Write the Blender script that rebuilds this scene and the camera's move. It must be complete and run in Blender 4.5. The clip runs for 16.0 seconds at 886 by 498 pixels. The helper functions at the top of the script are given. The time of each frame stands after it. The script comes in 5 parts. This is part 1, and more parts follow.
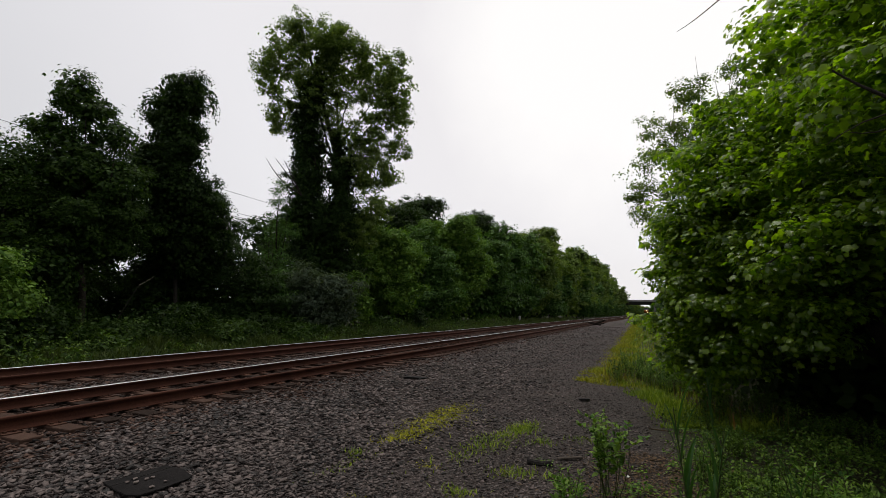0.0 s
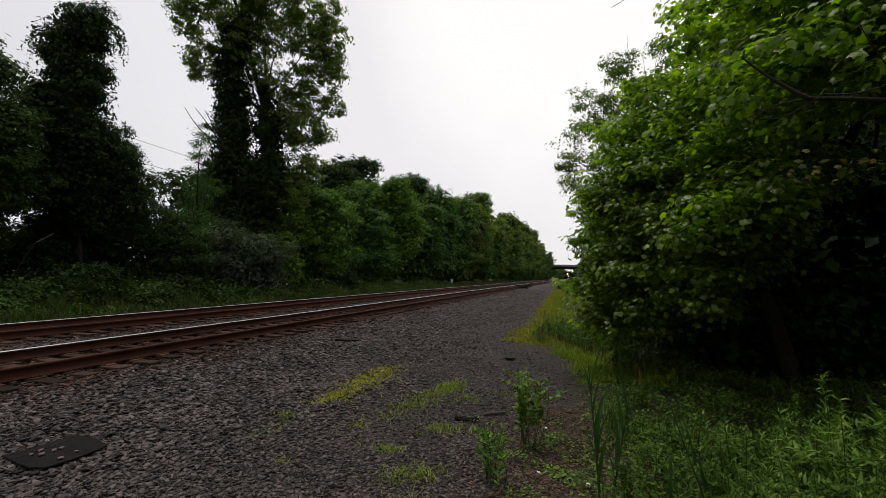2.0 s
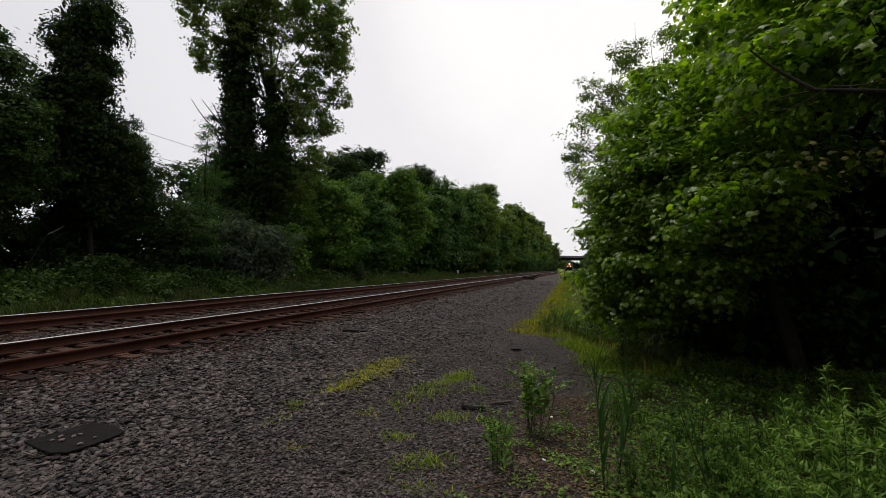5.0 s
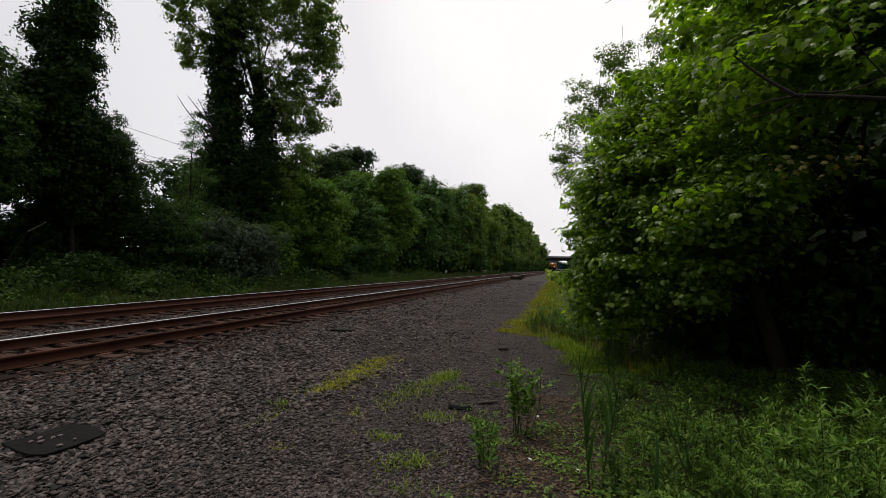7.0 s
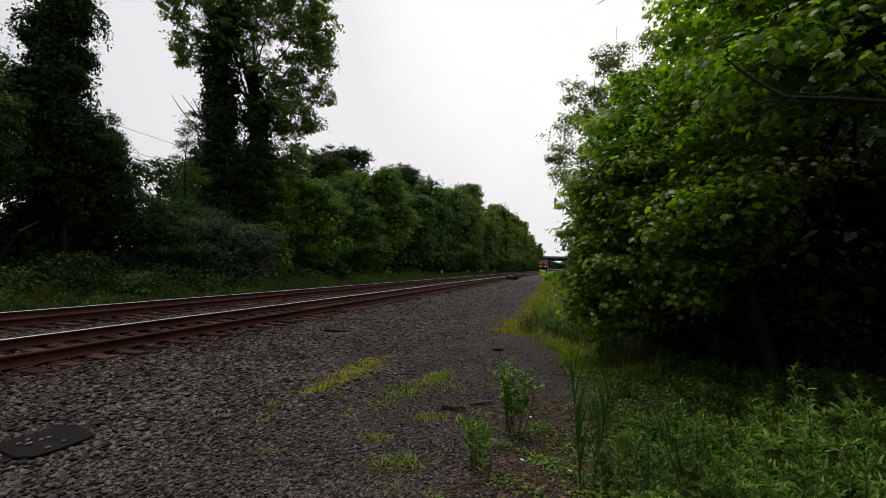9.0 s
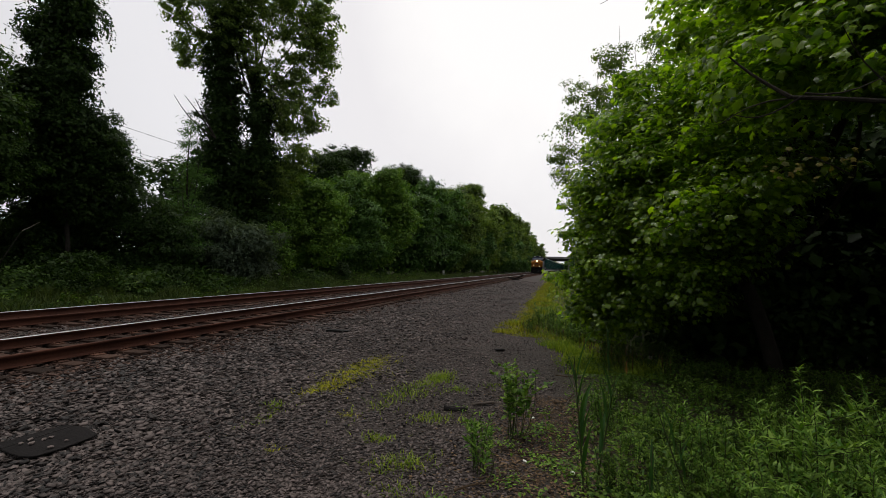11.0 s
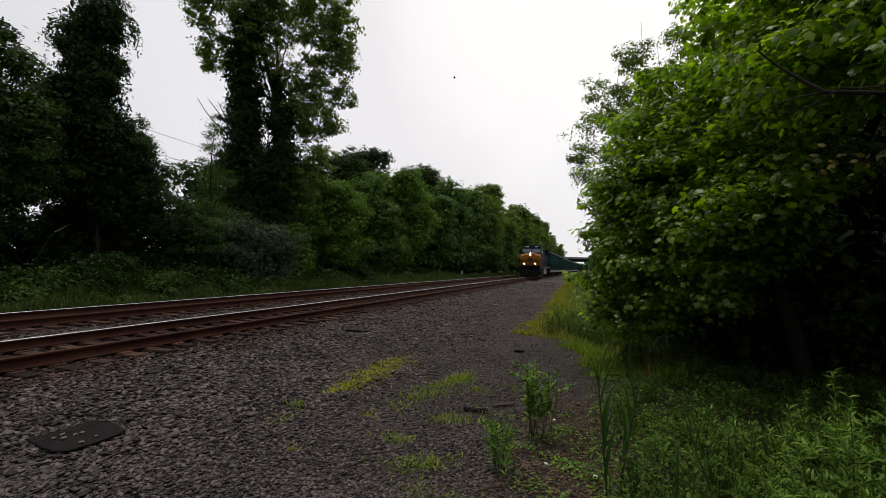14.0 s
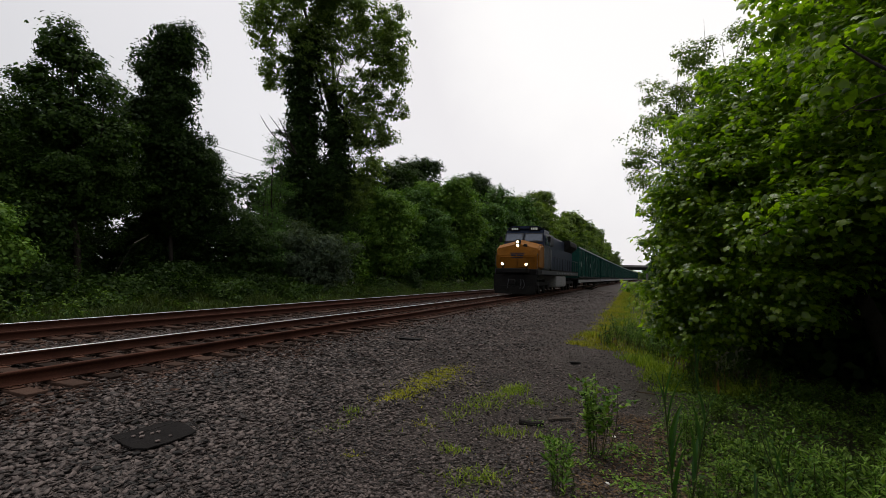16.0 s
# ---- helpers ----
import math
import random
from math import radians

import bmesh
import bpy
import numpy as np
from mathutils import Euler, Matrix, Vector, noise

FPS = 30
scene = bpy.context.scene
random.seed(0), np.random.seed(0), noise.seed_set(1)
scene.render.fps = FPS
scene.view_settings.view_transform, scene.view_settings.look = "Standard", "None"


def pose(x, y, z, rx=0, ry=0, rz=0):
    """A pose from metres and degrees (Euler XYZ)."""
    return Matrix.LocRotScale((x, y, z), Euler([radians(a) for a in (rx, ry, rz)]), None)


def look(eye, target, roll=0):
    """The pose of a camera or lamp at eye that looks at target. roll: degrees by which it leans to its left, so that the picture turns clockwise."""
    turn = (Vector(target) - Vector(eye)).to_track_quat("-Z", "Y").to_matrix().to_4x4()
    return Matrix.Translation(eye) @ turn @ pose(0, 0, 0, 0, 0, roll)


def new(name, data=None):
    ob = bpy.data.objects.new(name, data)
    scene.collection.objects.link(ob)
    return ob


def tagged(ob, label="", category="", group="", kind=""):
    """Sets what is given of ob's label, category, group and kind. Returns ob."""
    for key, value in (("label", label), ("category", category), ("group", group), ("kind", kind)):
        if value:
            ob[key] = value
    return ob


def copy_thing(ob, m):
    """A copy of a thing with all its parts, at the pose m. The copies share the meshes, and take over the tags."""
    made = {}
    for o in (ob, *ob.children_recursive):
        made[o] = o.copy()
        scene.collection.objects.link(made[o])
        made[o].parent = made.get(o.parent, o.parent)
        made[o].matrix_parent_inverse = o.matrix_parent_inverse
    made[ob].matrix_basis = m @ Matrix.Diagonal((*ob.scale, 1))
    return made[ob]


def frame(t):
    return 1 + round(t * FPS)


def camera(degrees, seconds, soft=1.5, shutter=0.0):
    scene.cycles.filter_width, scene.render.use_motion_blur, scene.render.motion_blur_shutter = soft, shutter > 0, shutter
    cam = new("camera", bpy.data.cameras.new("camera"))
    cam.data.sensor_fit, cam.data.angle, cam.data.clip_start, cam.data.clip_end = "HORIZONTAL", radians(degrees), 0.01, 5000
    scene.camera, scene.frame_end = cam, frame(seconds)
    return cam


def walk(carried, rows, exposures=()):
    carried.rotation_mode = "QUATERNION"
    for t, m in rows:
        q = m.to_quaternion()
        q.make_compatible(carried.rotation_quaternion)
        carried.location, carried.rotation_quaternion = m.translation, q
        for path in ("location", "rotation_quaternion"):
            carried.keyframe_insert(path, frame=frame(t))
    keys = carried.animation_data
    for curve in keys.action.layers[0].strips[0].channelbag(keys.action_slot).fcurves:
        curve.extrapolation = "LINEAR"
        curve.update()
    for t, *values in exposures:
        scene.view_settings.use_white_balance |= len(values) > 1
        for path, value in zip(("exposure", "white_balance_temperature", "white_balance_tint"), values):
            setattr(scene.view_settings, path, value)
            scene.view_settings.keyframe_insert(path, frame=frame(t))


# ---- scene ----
cam = camera(87.4, 16.0, soft=0.6)
walk(cam, [
    (0, pose(0.000, 0.000, 1.343, 97.642, -0.605, 23.944)),
    (0.5, pose(0.012, -0.011, 1.361, 96.200, -0.719, 20.303)),
    (1, pose(0.007, -0.016, 1.358, 94.760, -0.821, 17.779)),
    (1.5, pose(0.003, -0.015, 1.355, 93.866, -0.965, 15.987)),
    (2, pose(0.005, -0.017, 1.359, 93.202, -1.108, 15.738)),
    (2.5, pose(-0.015, -0.016, 1.351, 92.711, -1.192, 16.801)),
    (3, pose(-0.081, -0.015, 1.325, 92.160, -1.187, 17.751)),
    (3.5, pose(-0.105, -0.026, 1.312, 92.180, -1.193, 17.596)),
    (4, pose(-0.001, -0.061, 1.353, 92.043, -1.090, 17.204)),
    (6.5, pose(0.015, -0.074, 1.365, 92.180, -1.311, 15.474)),
    (7, pose(0.018, -0.074, 1.365, 92.092, -1.351, 15.056)),
    (7.5, pose(0.031, -0.066, 1.368, 91.791, -1.331, 14.744)),
    (8, pose(0.032, -0.059, 1.376, 91.597, -1.376, 14.602)),
    (8.5, pose(0.038, -0.061, 1.367, 91.791, -1.343, 14.514)),
    (9, pose(0.046, -0.059, 1.371, 92.104, -1.394, 14.541)),
    (11.5, pose(0.030, -0.047, 1.372, 92.136, -1.481, 14.785)),
    (12, pose(0.025, -0.044, 1.374, 92.054, -1.450, 14.807)),
    (12.5, pose(0.029, -0.046, 1.373, 92.023, -1.471, 14.937)),
    (13, pose(0.029, -0.044, 1.374, 91.898, -1.445, 15.320)),
    (13.5, pose(0.027, -0.043, 1.374, 92.075, -1.453, 16.374)),
    (14, pose(0.017, -0.043, 1.371, 92.126, -1.518, 17.005)),
    (14.5, pose(0.004, -0.027, 1.373, 92.034, -1.484, 17.552)),
    (15, pose(-0.004, -0.019, 1.370, 92.025, -1.487, 18.344)),
    (15.5, pose(-0.011, -0.019, 1.376, 92.391, -1.501, 19.859)),
    (16, pose(-0.020, -0.039, 1.388, 92.962, -1.584, 23.278)),
])

# ---- sky and sun ----
world = bpy.data.worlds.new("overcast_sky")
scene.world = world
world.use_nodes = True
wt = world.node_tree
wt.nodes.clear()


def wnode(kind, **values):
    n = wt.nodes.new(kind)
    for k, v in values.items():
        n.inputs[k].default_value = v
    return n


coord = wnode("ShaderNodeTexCoord")
sky = wt.nodes.new("ShaderNodeTexSky")
sky.sky_type, sky.sun_disc = "NISHITA", False
sky.sun_elevation, sky.sun_rotation = radians(74), radians(-63)
glow = wt.nodes.new("ShaderNodeVectorMath")
glow.operation = "DOT_PRODUCT"
glow.inputs[1].default_value = Vector((0.12, 0.84, 0.53)).normalized()
wt.links.new(coord.outputs["Generated"], glow.inputs[0])
cloud = wnode("ShaderNodeTexNoise", Scale=2.2, Detail=5.0, Roughness=0.55)
wt.links.new(coord.outputs["Generated"], cloud.inputs["Vector"])
lift = wt.nodes.new("ShaderNodeMath")
lift.operation = "MULTIPLY_ADD"
lift.inputs[1].default_value, lift.inputs[2].default_value = 0.16, -0.08
wt.links.new(cloud.outputs["Fac"], lift.inputs[0])
total = wt.nodes.new("ShaderNodeMath")
wt.links.new(glow.outputs["Value"], total.inputs[0])
wt.links.new(lift.outputs[0], total.inputs[1])
ramp = wt.nodes.new("ShaderNodeValToRGB")
ramp.color_ramp.elements[0].position, ramp.color_ramp.elements[0].color = 0.10, (0.66, 0.66, 0.68, 1)
ramp.color_ramp.elements[1].position, ramp.color_ramp.elements[1].color = 0.96, (1.14, 1.11, 1.09, 1)
e = ramp.color_ramp.elements.new(0.62)
e.color = (0.92, 0.90, 0.92, 1)
e = ramp.color_ramp.elements.new(0.86)
e.color = (0.96, 0.93, 0.94, 1)
wt.links.new(total.outputs[0], ramp.inputs["Fac"])
b1, b2 = wnode("ShaderNodeBackground", Strength=1.0), wnode("ShaderNodeBackground", Strength=0.05)
wt.links.new(ramp.outputs["Color"], b1.inputs["Color"])
wt.links.new(sky.outputs["Color"], b2.inputs["Color"])
blend = wnode("ShaderNodeMixShader", Fac=0.12)
wt.links.new(b1.outputs[0], blend.inputs[1])
wt.links.new(b2.outputs[0], blend.inputs[2])
wt.links.new(blend.outputs[0], wnode("ShaderNodeOutputWorld").inputs["Surface"])

sun = new("sun", bpy.data.lights.new("sun", "SUN"))
sun.data.energy, sun.data.angle, sun.data.color = 1.7, radians(35), (1.0, 0.96, 0.88)
sun.matrix_world = look((-12, 6, 46), (0, 0, 0))


# ---- materials ----
def paint(name, dark, light, rough=0.7, scale=6.0, fine=60.0, bump=0.3, metal=0.0, island=False, each=False, through_light=0.0, gloss=0.09, relief=0.02):
    """A material whose colour runs from dark to light by two sizes of noise."""
    m = bpy.data.materials.new(name)
    m.use_nodes = True
    t = m.node_tree
    p = t.nodes["Principled BSDF"]
    p.inputs["Roughness"].default_value, p.inputs["Metallic"].default_value = rough, metal
    p.inputs["Specular IOR Level"].default_value = gloss
    g = t.nodes.new("ShaderNodeNewGeometry")
    a, b = t.nodes.new("ShaderNodeTexNoise"), t.nodes.new("ShaderNodeTexNoise")
    co = t.nodes.new("ShaderNodeTexCoord")
    for n, s in ((a, scale), (b, fine)):
        n.inputs["Scale"].default_value, n.inputs["Detail"].default_value = s, 4.0
        t.links.new(co.outputs["Object"], n.inputs["Vector"])
    mix = t.nodes.new("ShaderNodeMath")
    mix.operation = "MULTIPLY_ADD"
    mix.inputs[1].default_value = 0.5
    half = t.nodes.new("ShaderNodeMath")
    half.operation = "MULTIPLY"
    half.inputs[1].default_value = 0.5
    t.links.new(b.outputs["Fac"], half.inputs[0])
    t.links.new(a.outputs["Fac"], mix.inputs[0])
    t.links.new(half.outputs[0], mix.inputs[2])
    last = mix.outputs[0]
    if island or each:
        src = g.outputs["Random Per Island"] if island else t.nodes.new("ShaderNodeObjectInfo").outputs["Random"]
        add = t.nodes.new("ShaderNodeMath")
        add.operation = "MULTIPLY_ADD"
        add.inputs[1].default_value = 0.5
        t.links.new(src, add.inputs[0])
        less = t.nodes.new("ShaderNodeMath")
        less.operation = "SUBTRACT"
        less.inputs[1].default_value = 0.25
        t.links.new(last, less.inputs[0])
        t.links.new(less.outputs[0], add.inputs[2])
        last = add.outputs[0]
    r = t.nodes.new("ShaderNodeValToRGB")
    r.color_ramp.elements[0].position, r.color_ramp.elements[0].color = 0.28, (*dark, 1)
    r.color_ramp.elements[1].position, r.color_ramp.elements[1].color = 0.72, (*light, 1)
    t.links.new(last, r.inputs["Fac"])
    t.links.new(r.outputs["Color"], p.inputs["Base Color"])
    if bump:
        bm = t.nodes.new("ShaderNodeBump")
        bm.inputs["Strength"].default_value, bm.inputs["Distance"].default_value = bump, relief
        t.links.new(b.outputs["Fac"], bm.inputs["Height"])
        t.links.new(bm.outputs["Normal"], p.inputs["Normal"])
    if through_light:
        tr = t.nodes.new("ShaderNodeBsdfTranslucent")
        hue = t.nodes.new("ShaderNodeMix")
        hue.data_type, hue.blend_type = "RGBA", "MULTIPLY"
        hue.inputs["Factor"].default_value = 1.0
        hue.inputs[7].default_value = (1.15, 1.3, 0.3, 1)
        t.links.new(r.outputs["Color"], hue.inputs[6])
        t.links.new(hue.outputs[2], tr.inputs["Color"])
        ms = t.nodes.new("ShaderNodeMixShader")
        ms.inputs["Fac"].default_value = through_light
        t.links.new(p.outputs[0], ms.inputs[1])
        t.links.new(tr.outputs[0], ms.inputs[2])
        t.links.new(ms.outputs[0], t.nodes["Material Output"].inputs["Surface"])
    return m


def leafy(name, dark, light, gloss=0.1, rough=0.5, shine=0.35):
    return paint(name, dark, light, rough=rough, scale=0.5, fine=5.0, bump=0.0, island=True, through_light=shine, gloss=gloss)


def glowing(name, color, strength):
    m = bpy.data.materials.new(name)
    m.use_nodes = True
    p = m.node_tree.nodes["Principled BSDF"]
    p.inputs["Base Color"].default_value = (*color, 1)
    p.inputs["Emission Color"].default_value, p.inputs["Emission Strength"].default_value = (*color, 1), strength
    return m


M_STONE = paint("grey_ballast_stone", (0.007, 0.0055, 0.0050), (0.118, 0.091, 0.083), 0.68, 1.1, 40.0, 0.3, island=True, gloss=0.27)
M_STAINED = paint("rust_stained_ballast_stone", (0.010, 0.0062, 0.005), (0.098, 0.060, 0.047), 0.85, 1.5, 40.0, 0.3, island=True)
M_RUST = paint("rusted_rail_steel", (0.018, 0.0076, 0.0056), (0.084, 0.032, 0.019), 0.8, 2.0, 50.0, 0.4, relief=0.004)
M_HEAD = paint("polished_rail_head", (0.45, 0.45, 0.44), (0.62, 0.61, 0.60), 0.36, 1.5, 30.0, 0.05, metal=1.0, relief=0.001)
M_TIE = paint("weathered_tie_wood", (0.016, 0.010, 0.0075), (0.066, 0.038, 0.028), 0.9, 4.0, 40.0, 0.6, each=True)
M_PLATE = paint("rusty_tie_plate", (0.026, 0.012, 0.008), (0.095, 0.045, 0.029), 0.8, 9.0, 60.0, 0.4, each=True)
M_BARK = paint("grey_brown_bark", (0.012, 0.010, 0.008), (0.050, 0.041, 0.032), 0.95, 3.0, 20.0, 0.8, relief=0.05)
M_TWIG = paint("dark_twig_bark", (0.012, 0.010, 0.009), (0.04, 0.034, 0.028), 0.9, 8.0, 60.0, 0.4)
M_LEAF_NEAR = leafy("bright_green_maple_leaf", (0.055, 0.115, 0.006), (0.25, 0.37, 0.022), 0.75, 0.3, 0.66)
# the vines' own dark green; on the thicket it carries painted shade
M_LEAF_DARK = leafy("dark_vine_and_shade_leaf", (0.0090, 0.0239, 0.0045), (0.0344, 0.0636, 0.0120))
M_LEAF_MID = leafy("mid_green_leaf", (0.024, 0.064, 0.013), (0.088, 0.163, 0.038))
M_LEAF_DEEP = leafy("deep_green_leaf", (0.013, 0.033, 0.005), (0.048, 0.088, 0.014))
M_LEAF_OLIVE = leafy("cottonwood_leaf", (0.055, 0.094, 0.022), (0.165, 0.225, 0.062), 0.12, 0.5, 0.5)
M_LEAF_SILVER = leafy("silvery_olive_leaf", (0.034, 0.053, 0.032), (0.098, 0.130, 0.086))
M_LEAF_LIGHT = leafy("fresh_green_leaf", (0.042, 0.100, 0.013), (0.142, 0.238, 0.038))
M_WEED = leafy("weed_leaf", (0.042, 0.106, 0.011), (0.175, 0.275, 0.045), 0.15, 0.5, 0.3)
M_COVER = leafy("low_cover_leaf", (0.022, 0.058, 0.008), (0.135, 0.21, 0.034), 0.12, 0.5, 0.3)
M_GRASS = leafy("verge_grass", (0.018, 0.036, 0.008), (0.072, 0.095, 0.024), 0.15, 0.7, 0.25)
M_MOSS = leafy("yellow_green_grass", (0.16, 0.165, 0.008), (0.34, 0.325, 0.024), 0.2, 0.7, 0.25)
M_TUFT = leafy("fresh_tuft_grass", (0.09, 0.15, 0.010), (0.25, 0.31, 0.03), 0.2, 0.6, 0.3)
M_REED = leafy("reed_leaf", (0.020, 0.065, 0.014), (0.07, 0.14, 0.035), 0.3, 0.45, 0.3)
M_WITHERED = leafy("withered_maple_leaf", (0.05, 0.055, 0.009), (0.13, 0.10, 0.018), 0.2, 0.6, 0.3)
M_DRY = leafy("dry_orange_leaf", (0.16, 0.09, 0.02), (0.42, 0.24, 0.04), 0.2, 0.6, 0.2)
M_STALK = leafy("dead_stalk", (0.06, 0.035, 0.016), (0.20, 0.13, 0.06), 0.1, 0.8, 0.1)
M_STEM = paint("green_stem", (0.02, 0.03, 0.01), (0.07, 0.085, 0.03), 0.7, 9.0, 60.0, 0.1)
M_LITTER = paint("brown_leaf_litter", (0.03, 0.02, 0.013), (0.15, 0.1, 0.06), 0.9, 4.0, 30.0, 0.2, island=True)
M_BOARD = paint("black_rubber_board", (0.006, 0.0055, 0.0056), (0.017, 0.0148, 0.0145), 0.97, 5.0, 50.0, 0.4)
M_CHAR = paint("charred_wood", (0.008, 0.007, 0.007), (0.03, 0.027, 0.025), 0.8, 9.0, 60.0, 0.6)
M_PLANK = paint("dull_weathered_plank", (0.030, 0.024, 0.020), (0.10, 0.082, 0.070), 0.9, 9.0, 70.0, 0.5)
M_WOOD = paint("grey_driftwood", (0.09, 0.075, 0.06), (0.25, 0.22, 0.18), 0.9, 9.0, 70.0, 0.5)
M_WHITE = paint("dull_white_paint", (0.45, 0.45, 0.43), (0.75, 0.75, 0.72), 0.7, 5.0, 40.0, 0.1)
M_CONCRETE = paint("stained_concrete", (0.10, 0.095, 0.09), (0.30, 0.29, 0.27), 0.9, 0.5, 8.0, 0.2)
M_BLUE = paint("dark_blue_loco_paint", (0.007, 0.012, 0.030), (0.020, 0.030, 0.060), 0.4, 1.2, 14.0, 0.05)
M_GREY = paint("grimy_grey_loco_paint", (0.030, 0.032, 0.037), (0.080, 0.082, 0.088), 0.5, 1.2, 14.0, 0.05)
M_YELLOW = paint("yellow_loco_paint", (0.125, 0.047, 0.005), (0.245, 0.094, 0.008), 0.5, 1.4, 16.0, 0.05)
M_BLACK = paint("sooty_black_steel", (0.005, 0.005, 0.005), (0.020, 0.019, 0.018), 0.8, 2.0, 18.0, 0.2)
M_TANK = paint("pale_grey_tank_paint", (0.16, 0.16, 0.16), (0.36, 0.36, 0.36), 0.6, 1.5, 12.0, 0.1)
M_GREEN = paint("faded_green_container_paint", (0.004, 0.030, 0.025), (0.016, 0.082, 0.065), 0.5, 0.9, 10.0, 0.08, each=True)
M_PALE = paint("scuffed_pale_panel", (0.16, 0.22, 0.21), (0.42, 0.47, 0.45), 0.7, 2.0, 16.0, 0.1)
# blue-grey base colour paints in the sky mirrored by the cab windows
M_GLASS = paint("sky_tinted_cab_glass", (0.05, 0.062, 0.095), (0.10, 0.12, 0.165), 0.1, 1.0, 5.0, 0.0, gloss=0.8)
M_LAMP = glowing("lit_headlamp", (1.0, 0.66, 0.29), 30.0)
M_BOARDLIT = glowing("lit_number_board", (0.62, 0.68, 0.62), 0.05)
M_WIRE = paint("black_wire", (0.02, 0.02, 0.02), (0.05, 0.05, 0.05), 0.6, 5.0, 30.0, 0.0)


def ground_material():
    m = paint("gravel_and_soil", (0.013, 0.0104, 0.0094), (0.080, 0.063, 0.057), 0.85, 0.8, 38.0, 1.0, relief=0.04, gloss=0.16)
    t = m.node_tree
    p = t.nodes["Principled BSDF"]
    stone = p.inputs["Base Color"].links[0].from_socket
    g = t.nodes.new("ShaderNodeNewGeometry")
    sep = t.nodes.new("ShaderNodeSeparateXYZ")
    t.links.new(g.outputs["Position"], sep.inputs[0])
    n = t.nodes.new("ShaderNodeTexNoise")
    n.inputs["Scale"].default_value, n.inputs["Detail"].default_value = 0.9, 6.0
    t.links.new(g.outputs["Position"], n.inputs["Vector"])
    wob = t.nodes.new("ShaderNodeMath")
    wob.operation = "MULTIPLY_ADD"
    wob.inputs[1].default_value = 1.6
    t.links.new(n.outputs["Fac"], wob.inputs[0])
    t.links.new(sep.outputs["X"], wob.inputs[2])

    def band(lo, hi):
        r = t.nodes.new("ShaderNodeMapRange")
        r.inputs["From Min"].default_value, r.inputs["From Max"].default_value = lo, hi
        t.links.new(wob.outputs[0], r.inputs["Value"])
        return r.outputs["Result"]

    def over(under, color, fac):
        x = t.nodes.new("ShaderNodeMix")
        x.data_type = "RGBA"
        x.inputs[7].default_value = (*color, 1)
        t.links.new(under, x.inputs[6])
        t.links.new(fac, x.inputs["Factor"])
        return x.outputs[2]

    c = over(stone, (0.044, 0.036, 0.032), band(-1.6, 0.2))
    c = over(c, (0.030, 0.030, 0.014), band(0.6, 1.6))
    c = over(c, (0.028, 0.030, 0.014), band(-15.2, -16.4))
    t.links.new(c, p.inputs["Base Color"])
    return m


M_GROUND = ground_material()

# ---- the plan: the line runs along y, its curve begins at 42 m ----
NEAR, FAR = -8.054, -12.26
rng = np.random.default_rng(7)


def bend(y):
    y = np.asarray(y, float)
    e = np.clip(y - 42, 0, 400)
    return 0.551e-4 * (e * e + 2 * 400 * np.clip(y - 442, 0, None))


def heading(y):
    return -math.atan(2 * 0.551e-4 * min(max(y - 42, 0), 400))


def level(x, y):
    """The height of the ground; the rail heads lie at 0."""
    u = np.asarray(x, float) - bend(y)
    x, y = np.asarray(x, float), np.asarray(y, float)
    wave = 0.016 * np.sin(1.3 * x + 0.7 * y) + 0.014 * np.sin(0.6 * x - 1.7 * y + 1) + 0.010 * np.sin(3.1 * x + 2.3 * y) + 0.007 * np.sin(5.3 * y - 4.1 * x)
    z = np.interp(u, [-60, -17, -14.6, -13.6, -6.7, -5.6, -0.3, 6, 60], [0.3, -0.42, -0.38, -0.235, -0.235, -0.265, -0.35, -0.33, 0.5])
    return z + wave * np.interp(u, [-60, -30, -14, -13, -7, -5.5, 20, 60], [0, 1, 1, 0.3, 0.3, 1, 1, 0])


def mesh_of(name, verts, faces, mats, smooth=False, index=None):
    me = bpy.data.meshes.new(name)
    verts, faces = np.asarray(verts, np.float32), np.asarray(faces, np.int32)
    n, k = faces.shape
    me.vertices.add(len(verts))
    me.vertices.foreach_set("co", verts.ravel())
    me.loops.add(n * k)
    me.loops.foreach_set("vertex_index", faces.ravel())
    me.polygons.add(n)
    me.polygons.foreach_set("loop_start", np.arange(0, n * k, k, dtype=np.int32))
    for m in mats if isinstance(mats, (list, tuple)) else [mats]:
        me.materials.append(m)
    if smooth:
        me.polygons.foreach_set("use_smooth", np.ones(n, bool))
    if index is not None:
        me.polygons.foreach_set("material_index", np.asarray(index, np.int32))
    me.update(calc_edges=True)
    me.validate()
    return me


def child(name, me, parent, label="", at=None):
    ob = new(name, me)
    ob.parent = parent
    if at is not None:
        ob.matrix_basis = at
    return tagged(ob, label)


def part(name, bm, material, parent, label="", smooth=False, at=None):
    me = bpy.data.meshes.new(name)
    if smooth:
        for f in bm.faces:
            f.smooth = True
    bm.to_mesh(me)
    bm.free()
    me.materials.append(material)
    return child(name, me, parent, label, at)


def thing(name, m, label, category, group="", kind=""):
    ob = new(name)
    ob.matrix_basis = m
    return tagged(ob, label, category, group, kind)


